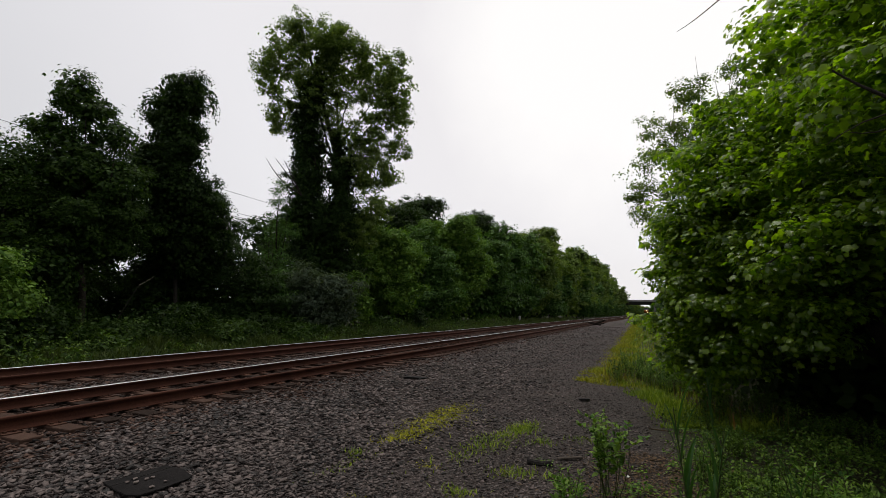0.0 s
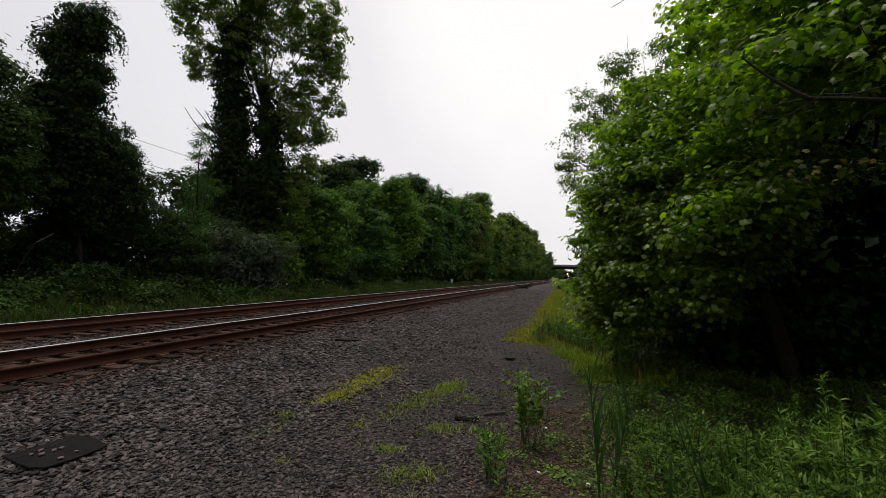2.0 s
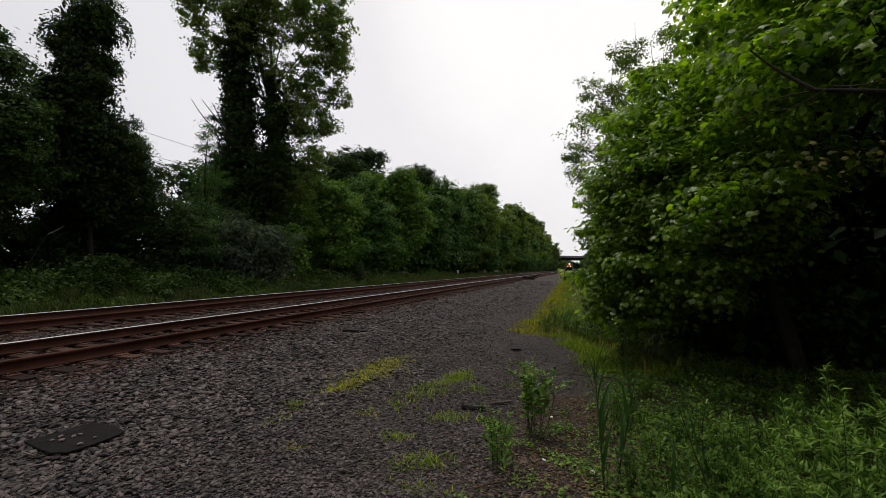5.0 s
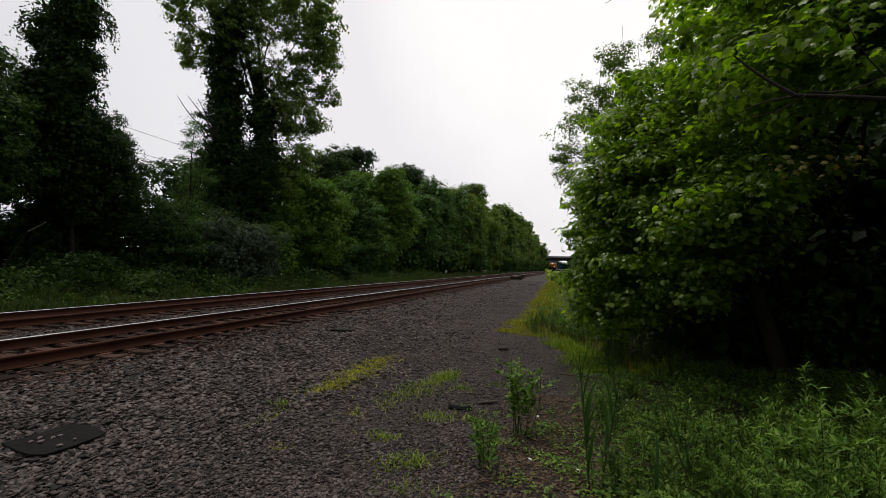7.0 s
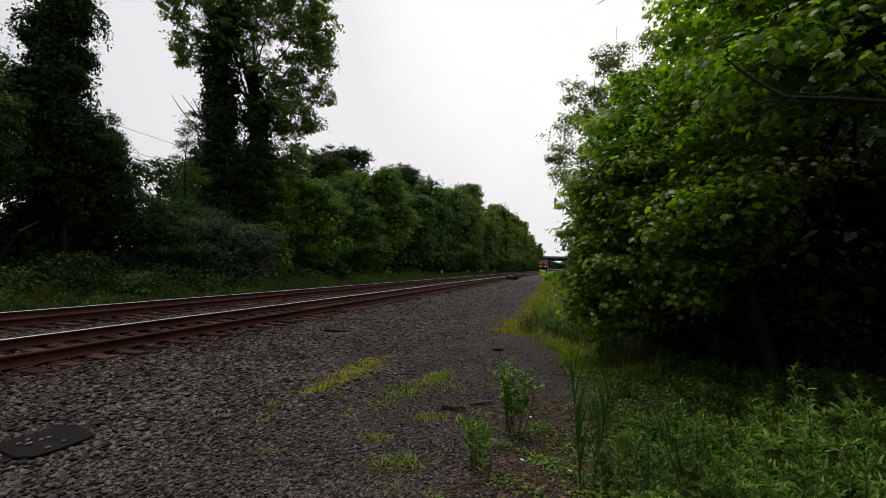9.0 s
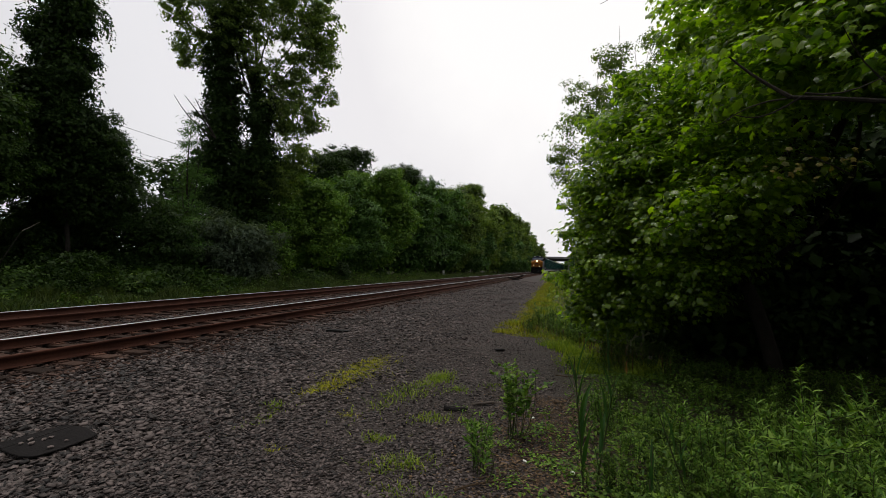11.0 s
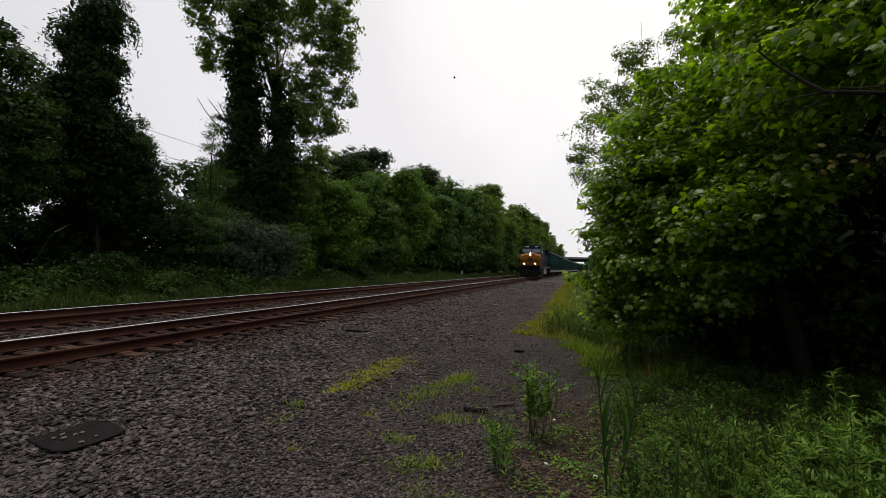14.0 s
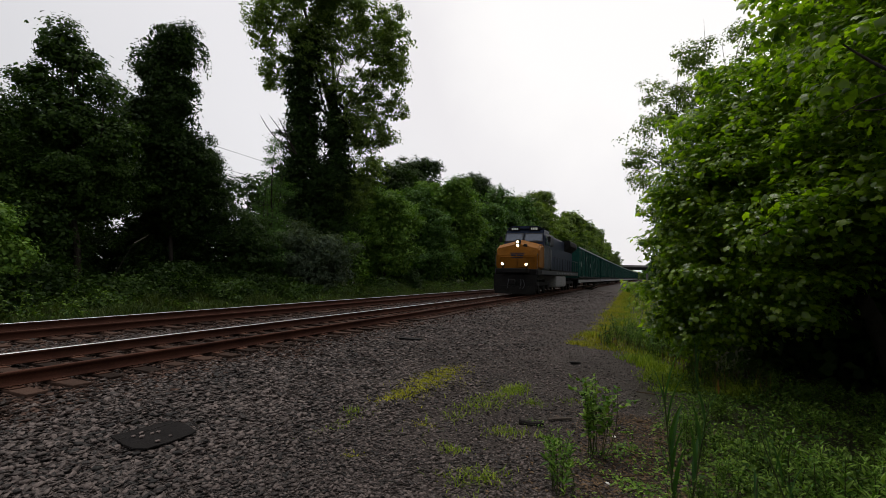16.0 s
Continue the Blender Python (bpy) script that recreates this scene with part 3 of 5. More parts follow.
tree("vine_column", -23.3, 30.0, [(-1.2, -2.0, 15.5, 1.3, 1.3, 2.6), (-1.2, -1.6, 12.5, 1.5, 1.5, 2.6), (-1.2, -1.4, 9.5, 1.7, 1.7, 3.0), (-0.9, -0.7, 5.8, 2.2, 2.2, 2.7), (1.2, -0.5, 12.6, 1.1, 1.1, 2.8), (1.0, -0.2, 8.5, 1.8, 1.8, 3.0), (0.6, 0.2, 4.0, 2.7, 2.7, 2.6), (0, 0, 2, 2.8, 2.8, 1.8), (-0.6, -2.3, 18.5, 1.0, 1.0, 2.0)],
     "dark vines climbing round the tall cottonwood's trunks", M_LEAF_DARK, 0.18, 1900, 36, 0.26, 18, trunk=0.2, inner=1.0, droop=1.2, category="vine")
tree("olive_shrub", -19.2, 23.3, [(-0.6, -0.4, 3.2, 1.7, 1.7, 1.3), (1.0, 0.4, 2.9, 1.6, 1.6, 1.4), (0, 0.1, 1.5, 2.1, 2.1, 1.4), (0.4, 1.6, 1.6, 1.5, 1.5, 1.3)],
     "broad grey-green shrub with silvery narrow leaves", M_LEAF_SILVER, 0.2, 760, 34, 0.26, 19, trunk=0.08, shape=LONG, category="shrub", inner=0.8)
tree("sapling", -19.5, 28.7, [(-0.1, -0.2, 3.3, 0.7, 0.7, 1.5), (0.2, 0.1, 2.0, 0.7, 0.7, 1.2)], "fresh green sapling at the edge of the trees", M_LEAF_LIGHT, 0.17, 130, 30, 0.22, 20, trunk=0.05)
tree("sapling", -18.6, 7.6, [(0, -0.3, 3.1, 0.9, 0.9, 0.5), (0.2, 0.1, 2.0, 0.9, 0.9, 0.9)], "fresh green sapling above the verge", M_LEAF_LIGHT, 0.11, 190, 30, 0.2, 21, trunk=0.05)
tree("broadleaf_tree", -21.5, 36.5, [(0.2, -0.6, 7.2, 1.5, 1.5, 1.8), (-1.1, -0.8, 5.6, 2.0, 2.0, 1.9), (1.3, 0.2, 5.6, 1.9, 1.9, 2.2), (0, 0.1, 2.8, 2.8, 2.8, 2.2)],
     "rounded leafy green tree of layered boughs", M_LEAF_LIGHT, 0.22, 620, 36, 0.34, 22, trunk=0.16, pads=True, boughs=13)
tree("broadleaf_tree", -22.0, 44.0, [(0, -0.6, 8.9, 1.6, 1.6, 2.0), (-1.1, -0.8, 6.8, 2.3, 2.3, 2.0), (1.3, 0.2, 6.0, 2.1, 2.1, 2.1), (0.4, 0.1, 3.0, 3.3, 3.3, 2.6)],
     "rounded leafy green tree of layered boughs", M_LEAF_MID, 0.24, 640, 36, 0.36, 23, trunk=0.18, pads=True, boughs=13)
tree("broadleaf_tree", -22.0, 52.2, [(-1.6, -1.7, 10.0, 2.3, 2.3, 2.5), (1.6, -0.4, 10.4, 2.0, 2.0, 2.5), (0.2, -0.4, 7.3, 3.6, 3.6, 2.9), (2.4, 0.8, 6.2, 2.2, 2.2, 3.0), (-0.4, -0.5, 3.0, 3.3, 3.3, 2.4)],
     "broad leafy green tree of layered boughs", M_LEAF_LIGHT, 0.27, 820, 36, 0.42, 24, trunk=0.2, pads=True, boughs=13)
wide = tree("broadleaf_tree", -22.0, 63.5, [(-0.9, -1.5, 9.9, 2.3, 2.3, 2.7), (1.8, -0.1, 9.0, 2.0, 2.0, 2.5), (0.5, -0.2, 6.2, 3.5, 3.5, 3.3), (0, 0, 3, 3.4, 3.4, 2.5)],
     "broad leafy green tree along the line", M_LEAF_MID, 0.36, 560, 26, 0.5, 25, trunk=0.2, group="trees along the line", pads=True, boughs=13)
high = tree("broadleaf_tree", -24.0, 97.1, [(-0.8, -1.3, 15.2, 2.6, 2.6, 3.0), (3.2, 1.0, 14.2, 2.4, 2.4, 2.8), (0.6, 0.1, 11.0, 4.8, 4.8, 4.4), (3.6, 1.6, 9.5, 3.6, 3.6, 4.4), (0.8, 0, 4.0, 4.6, 4.6, 3.6)],
     "tall leafy green tree along the line", M_LEAF_OLIVE, 0.42, 700, 30, 0.55, 26, trunk=0.28, group="trees along the line", pads=True, boughs=13)
back = tree("broadleaf_tree", -28.0, 55.5, [(-0.8, -1.2, 14.6, 2.0, 2.0, 2.1), (1.5, 0.4, 14.7, 1.6, 1.6, 2.0), (0.3, -0.4, 15.6, 1.1, 1.1, 1.2), (0.1, -0.4, 12.0, 3.3, 3.3, 2.6), (0, 0, 8, 3.4, 3.4, 3.4)],
     "dark rounded treetop behind the row", M_LEAF_DARK, 0.3, 520, 32, 0.42, 27, trunk=0.25, group="trees along the line", pads=True, boughs=13)


far_wide = tree("broadleaf_tree", -22.0, 118, [(-0.9, -1.5, 9.9, 2.3, 2.3, 2.7), (1.8, -0.1, 9.0, 2.0, 2.0, 2.5), (0.5, -0.2, 6.2, 3.5, 3.5, 3.3), (0, 0, 3, 3.4, 3.4, 2.5)],
     "broad leafy green tree along the line", M_LEAF_MID, 0.6, 300, 13, 0.55, 45, trunk=0.2, group="trees along the line", inner=0.6, pads=True, boughs=13)
far_high = tree("broadleaf_tree", -24.0, 126, [(-0.8, -1.3, 15.2, 2.6, 2.6, 3.0), (3.2, 1.0, 14.2, 2.4, 2.4, 2.8), (0.6, 0.1, 11.0, 4.8, 4.8, 4.4), (3.6, 1.6, 9.5, 3.6, 3.6, 4.4), (0.8, 0, 4.0, 4.6, 4.6, 3.6)],
     "tall leafy green tree along the line", M_LEAF_OLIVE, 0.7, 340, 13, 0.6, 46, trunk=0.28, group="trees along the line", inner=0.6, pads=True, boughs=13)


wood = tree("broadleaf_tree", -27, 4, [(-0.9, -1.0, 8.6, 2.8, 2.8, 2.2), (1.4, -0.1, 8.0, 2.6, 2.6, 2.2), (0.5, -0.2, 5.0, 3.6, 3.6, 3.0), (0, 0, 2.4, 3.6, 3.6, 2.4)],
     "dark broadleaf tree in the wood behind the verge", M_LEAF_DARK, 0.3, 380, 18, 0.42, 47, trunk=0.2, group="trees in the wood", inner=0.7)


def again(src, x, y, turn, size, tall=1.0):
    m = pose(x, y, float(level(x, y)), 0, 0, turn) @ Matrix.Diagonal((size, size, size * tall, 1))
    return copy_thing(src, m)


tree("broadleaf_tree", -23.2, 33.2, [(0.2, 0.5, 8.2, 1.7, 1.7, 1.7), (0.5, -1.3, 6.0, 1.9, 1.9, 2.0), (0.9, 2.0, 7.0, 1.6, 1.6, 1.6), (0.2, 0.2, 3.4, 2.4, 2.4, 2.4)],
     "leafy green tree close beside the vine-wrapped cottonwood", M_LEAF_LIGHT, 0.2, 520, 34, 0.32, 91, trunk=0.14, pads=True, boughs=13)
again(back, -27.5, 47.5, 120, 0.84)
again(back, -30.0, 83.6, 40, 1.22)
again(back, -29.0, 68.0, 100, 0.92)
again(wide, -22.5, 74.0, 60, 1.1, 1.12)
again(wide, -22.5, 84.5, 140, 1.25)
again(high, -25.0, 110.0, 150, 1.2)
again(wide, -20.5, 104.0, 200, 0.9)
again(high, -23.5, 122.0, 250, 1.16)
again(far_high, -22.0, 148.0, 80, 1.22)
for i, y in enumerate(range(136, 470, 14)):
    b = float(bend(y))
    again((far_high, far_wide, far_high)[i % 3], -22.5 + b + random.uniform(-1.5, 1), y + random.uniform(-3, 3), random.uniform(0, 360), random.uniform(1.0, 1.25), random.uniform(1.05, 1.25) * (0.88 if y < 312 else 0.45))
    again(far_wide, -18.5 + b, y + 6, random.uniform(0, 360), random.uniform(0.4, 0.6))
# where the line bends away beyond the bridge
for i, y in enumerate(range(480, 760, 26)):
    again(far_high, -21 + float(bend(y)) + random.uniform(-2, 1), y, random.uniform(0, 360), random.uniform(0.45, 0.6))
for x, y, s in ((16, 330, 0.7), (15, 352, 0.7), (17, 380, 0.7), (20, 410, 0.8), (22, 445, 0.8)):
    again(far_wide, x, y, random.uniform(0, 360), s)
# the wood behind the row
for x, y, s in ((-27, 8, 0.7), (-26.5, 14, 0.62), (-26.5, 18.5, 0.52), (-28, 13, 0.9), (-28, 21, 0.52), (-29, 28, 0.55), (-30, 38, 0.8), (-30, 47, 0.9), (-33, 12, 0.7), (-34, 24, 0.6), (-36, 36, 0.7), (-25, -3, 0.8), (-32, 5, 1.0), (-40, 18, 1.2), (-40, 30, 1.2), (-42, 44, 1.3), (-38, 8, 1.2)):
    again(wood, x, y, random.uniform(0, 360), s, 0.95)
for i, y in enumerate(range(33, 124, 7)):
    again(wood, -25.6 + 0.8 * (i % 2), y, random.uniform(0, 360), random.uniform(0.42, 0.56))
for y in range(50, 140, 9):
    again(wood, -31, y, random.uniform(0, 360), random.uniform(0.8, 1.0))
for x, y in ((6.5, 298), (7.5, 276), (6.8, 322), (4.6, 340), (3.2, 352), (2.8, 370), (8.5, 330)):
    again(far_wide, x, y, random.uniform(0, 360), 0.95)
# unseen trees behind and beside the camera; the close right ones added to block light
for x, y, s in ((7.6, 1.0, 0.62), (9.5, 5.5, 0.8), (-22, -14, 1.1), (-24, -30, 1.3), (9, -24, 0.9), (13, 14, 1.0), (15, 5, 0.9)):
    again(far_wide, x, y, random.uniform(0, 360), s)

def hanging(x, y, blobs, n, longest, seed, label):
    """Strands of vine that hang from the outside of a crown."""
    r = np.random.default_rng(seed)
    t = thing("hanging_vine", pose(x, y, float(level(x, y))), label, "vine")
    at = []
    for k in range(n):
        b = blobs[r.integers(len(blobs))]
        d = r.normal(size=3)
        d[2] = abs(d[2]) * 0.6
        d /= np.linalg.norm(d)
        p = np.array(b[:3]) + d * np.array(b[3:]) * 1.02
        out = np.array((d[0], d[1], 0)) * r.uniform(0.1, 0.4)
        ln = longest * r.uniform(0.4, 1.0)
        for g in np.linspace(0, 1, 16):
            at.append(p + out * math.sqrt(g) + np.array((0, 0, 0.12 * g - ln * g * g)) + r.normal(0, 0.03, 3))
    at = np.array(at)
    up = r.normal(0, 1, at.shape) + np.array((0, 0, 0.4))
    tagged(child("strand_tangle", leaves("strand_tangle", at, up, 0.13 * (0.6 + 0.7 * r.random(len(at))), DIAMOND, M_LEAF_DARK, r, 1.5), t), kind="stuff")


hanging(-22.0, 16.3, [(0.75, -1.1, 12.5, 1.1, 1.1, 1.1), (0.9, -1.0, 12.2, 1.1, 1.1, 1.0), (-0.2, -1.3, 11.7, 1.1, 1.1, 1.3), (0.35, -0.9, 10.4, 1.0, 1.0, 1.5), (-0.1, -1.0, 9.1, 1.3, 1.3, 1.7), (0.5, -0.4, 7.4, 1.7, 1.7, 1.7), (-0.4, -0.5, 5.4, 2.7, 2.7, 2.3)], 330, 1.5, 71,
        "strands of dark vine hanging from the smothered trunk")
hanging(-23.3, 30.0, [(-1.2, -2.0, 15.5, 1.3, 1.3, 2.6), (-1.2, -1.4, 9.5, 1.7, 1.7, 3.0), (-0.9, -0.7, 5.8, 2.2, 2.2, 2.7), (1.2, -0.5, 12.6, 1.1, 1.1, 2.8), (1.0, -0.2, 8.5, 1.8, 1.8, 3.0)], 240, 1.4, 72,
        "strands of dark vine hanging from the cottonwood's trunks")

# low growth at the foot of the trees
for i, (x, y, h, w, m) in enumerate(((-18.4, 5.6, 1.5, 1.5, 0), (-19.0, 8.8, 1.9, 1.6, 0), (-18.6, 11.6, 1.3, 1.4, 1), (-19.2, 13.6, 2.0, 1.6, 0), (-18.3, 16.2, 1.2, 1.3, 1), (-19.0, 18.4, 1.7, 1.5, 0), (-18.2, 20.6, 1.0, 1.3, 1), (-19.6, 32.0, 1.3, 1.4, 0), (-20.2, 45.0, 1.4, 1.8, 0))):
    tree("shrub", x, y, [(0, 0, h * 0.6, w, w, h * 0.5), (0.5 * w, -0.5 * w, h * 0.4, w * 0.7, w * 0.7, h * 0.4), (-0.3, 0.6 * w, h * 0.5, w * 0.7, w * 0.7, h * 0.4)],
         "low tangled green growth at the edge of the trees", (M_LEAF_DARK, M_LEAF_DEEP)[m], 0.12 if y < 30 else 0.18, 150, 26, 0.2, 60 + i, trunk=0.04, category="shrub", group="low growth at the foot of the trees", limbs=4, boughs=4)
tree("juniper_shrub", -17.8, 35.1, [(0, 0, 1.35, 0.5, 0.5, 0.75), (0, 0, 0.65, 0.75, 0.75, 0.65)], "small dark cone-shaped shrub on the verge", M_LEAF_DARK, 0.12, 170, 24, 0.12, 80, trunk=0.05, category="shrub", limbs=3, boughs=2)

# ---- the bank of trees beside the camera ----
HEDGE = [(0.52, 8.7, 1.85, 0.45, 0.6, 0.5), (0.62, 8.7, 2.55, 0.42, 0.6, 0.45), (1.9, 6.4, 2.3, 0.7, 0.8, 0.5), (0.7, 9.0, 1.4, 0.5, 0.7, 0.4), (0.8, 8.6, 2.75, 0.55, 0.7, 0.55), (0.35, 8.7, 0.95, 0.42, 0.6, 0.33), (0.6, 9.0, 0.55, 0.4, 0.6, 0.3), (0.95, 8.8, 2.4, 0.7, 1.2, 0.65), (0.65, 8.8, 1.75, 0.6, 0.9, 0.5), (0.28, 8.5, 1.27, 0.4, 0.4, 0.12), (1.85, 8.4, 2.3, 1.45, 1.9, 1.3), (2.3, 8.4, 3.7, 1.45, 1.9, 1.2), (2.9, 8.1, 5.0, 1.6, 1.9, 1.2), (3.8, 7.6, 6.0, 1.7, 2.0, 1.4), (1.45, 8.6, 1.3, 0.95, 1.4, 0.9), (0.75, 9.3, 0.6, 0.45, 0.8, 0.45), (1.05, 8.6, 0.85, 0.5, 0.9, 0.5), 
         (2.3, 6.7, 2.95, 0.95, 1.0, 0.6), (1.85, 7.2, 2.15, 0.85, 1.0, 0.75), (1.7, 7.4, 1.3, 0.6, 0.8, 0.4), (2.6, 6.0, 3.9, 1.35, 1.5, 1.0), (3.2, 6.2, 5.0, 1.4, 1.6, 1.1), (4.0, 6.2, 6.2, 1.2, 1.4, 0.8), (4.2, 5.6, 3.9, 1.3, 1.3, 1.2), (2.7, 4.9, 4.6, 1.1, 1.1, 0.9), (3.2, 4.7, 5.6, 1.2, 1.2, 0.9), (2.5, 4.6, 3.3, 0.9, 0.9, 0.6),
         (0.86, 8.6, 3.0, 0.55, 0.8, 0.5), (1.1, 8.6, 3.8, 0.65, 1.0, 0.6), (1.4, 8.5, 4.4, 0.6, 0.9, 0.5)]
tree("maple_tree", 3.4, 8.6, [(x - 3.4, y - 8.6, z + 0.33, a, b, c) for x, y, z, a, b, c in HEDGE],
     "overhanging bank of bright green maple foliage", M_LEAF_NEAR, 0.10, 5400, 16, 0.2, 31, flat=0.34, trunk=0.13, shape=MAPLE, inner=0.0, limbs=9, fork=0.25, bark=M_TWIG, split=True)
# fills the black hollow; the very dark leaf colour stands in for deep shade
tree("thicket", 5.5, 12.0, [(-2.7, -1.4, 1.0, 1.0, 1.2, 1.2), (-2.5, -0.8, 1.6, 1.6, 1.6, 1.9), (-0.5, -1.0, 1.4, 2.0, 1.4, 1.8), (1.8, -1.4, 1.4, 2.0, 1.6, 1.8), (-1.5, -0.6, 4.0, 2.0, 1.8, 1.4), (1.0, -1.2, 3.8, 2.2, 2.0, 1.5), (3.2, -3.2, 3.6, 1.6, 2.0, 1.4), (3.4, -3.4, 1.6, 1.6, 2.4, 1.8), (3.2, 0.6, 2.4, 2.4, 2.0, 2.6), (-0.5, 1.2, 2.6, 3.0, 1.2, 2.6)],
     "thicket under the overhanging maple boughs, shade put into its dark leaves", M_LEAF_DARK, 0.17, 1700, 24, 0.34, 32, trunk=0.15, inner=1.0, category="shrub", split=True)
tree("locust_tree", 2.0, 26.0, [(-2.3, 0, 8.7, 0.8, 0.9, 1.1), (-1.2, 0, 10.8, 1.0, 1.0, 1.2), (0.3, 0, 12.8, 0.9, 0.9, 1.1), (-1.4, 0, 7.2, 1.3, 1.3, 1.3), (0.6, 0, 10.0, 1.6, 1.6, 1.6), (0.2, 0, 8.0, 1.4, 1.4, 1.4), (-0.9, 0, 9.3, 0.9, 0.9, 0.9), (2.6, 0, 13.4, 0.8, 0.8, 0.8), (2.2, 0, 11.0, 1.6, 1.6, 1.6), (-0.6, 0, 5.0, 1.6, 1.6, 1.6), (0.5, 0, 3, 2.2, 2.2, 2)],
     "airy grey-green tree behind the maples", M_LEAF_OLIVE, 0.15, 1000, 28, 0.27, 33, trunk=0.08, inner=0.0, limbs=10, split=True)
tree("shrub", 2.1, 14.5, [(0, 0, 2.6, 1.3, 1.8, 1.6), (0.4, 0.8, 4.4, 1.3, 1.6, 1.4), (0, 0, 1.1, 1.3, 2.2, 1.0), (1.4, 0, 5.6, 1.5, 1.5, 1.5)], "leafy green shrub beside the gravel path", M_LEAF_NEAR, 0.12, 700, 26, 0.28, 34, trunk=0.08, inner=0.0, shape=OVAL, category="shrub")
for x, y, s in ((3.6, 36, 0.6), (3.9, 47, 0.68), (4.6, 58, 0.8), (5.0, 72, 0.85), (6, 88, 0.9), (6.8, 105, 1.0), (7.8, 125, 1.0), (9, 150, 1.05), (11, 180, 1.05), (12, 215, 1.1), (14, 250, 1.1), (18, 285, 1.1), (9, 40, 1.1), (9, 24, 1.0), (10, 60, 1.2)):
    again(far_wide, x, y, random.uniform(0, 360), s)


# ---- road bridge over the line ----
def build_bridge():
    b = thing("road_bridge", pose(-4.0, 312, 0), "grey concrete and steel road bridge across the rails", "bridge", kind="structure")
    part("deck", box(-40, 40, -4.5, 4.5, 7.0, 8.3, bevel=0.05), M_CONCRETE, b)
    part("girder", box(-40, 40, -4.9, -4.5, 6.4, 8.2, bevel=0.03), M_BLACK, b)
    for y in (-4.7, 4.5):
        part("parapet", box(-40, 40, y, y + 0.25, 8.3, 9.4, bevel=0.03), M_CONCRETE, b)
    for x in (-10.6, 6.5):
        part("pier", box(x - 0.6, x + 0.6, -4.0, 4.0, -0.6, 6.98, bevel=0.06), M_CONCRETE, b)
    bm = bmesh.new()
    for x in (-11.6, -9.9):
        rod(bm, (x, -4.6, 9.3), (x, -4.6, 15.5), 0.1, 0.07)
    rod(bm, (-12.4, -4.6, 14.6), (-8.4, -4.6, 14.6), 0.05)
    part("mast", bm, M_BLACK, b)


build_bridge()


# ---- the train: each vehicle's origin is at rail height under its leading end, which faces -y ----
def wheelset(name, y, parent, r=0.52):
    bm = bmesh.new()
    for x in (-0.75, 0.75):
        s = math.copysign(1, x)
        rod(bm, (x - 0.065, 0, 0), (x + 0.065, 0, 0), r, sides=24)
        rod(bm, (x - s * 0.075, 0, 0), (x - s * 0.045, 0, 0), r + 0.03, sides=24)
        for k in range(6):
            a = k * math.pi / 3
            block(bm, x + s * 0.06 - 0.01, x + s * 0.06 + 0.02, math.cos(a) * 0.3 - 0.04, math.cos(a) * 0.3 + 0.04, math.sin(a) * 0.3 - 0.04, math.sin(a) * 0.3 + 0.04)
    rod(bm, (-1.0, 0, 0), (1.0, 0, 0), 0.09, sides=10)
    return part(name, bm, M_BLACK, parent, at=pose(0, y, r))


def truck(y0, y1, axles, parent):
    bm = bmesh.new()
    for s in (-1, 1):
        x = s * 1.05
        block(bm, x - 0.09, x + 0.09, y0, y1, 0.62, 0.88, bevel=0.04)
        for a in axles:
            block(bm, x - 0.12, x + 0.12, a - 0.2, a + 0.2, 0.36, 0.7, bevel=0.04)
            for d in (-0.42, 0.42):
                rod(bm, (x, a + d, 0.42), (x, a + d, 0.66), 0.1, sides=10)
    block(bm, -1.0, 1.0, (y0 + y1) / 2 - 0.3, (y0 + y1) / 2 + 0.3, 0.55, 1.0, bevel=0.05)
    part("truck_frame", bm, M_BLACK, parent)


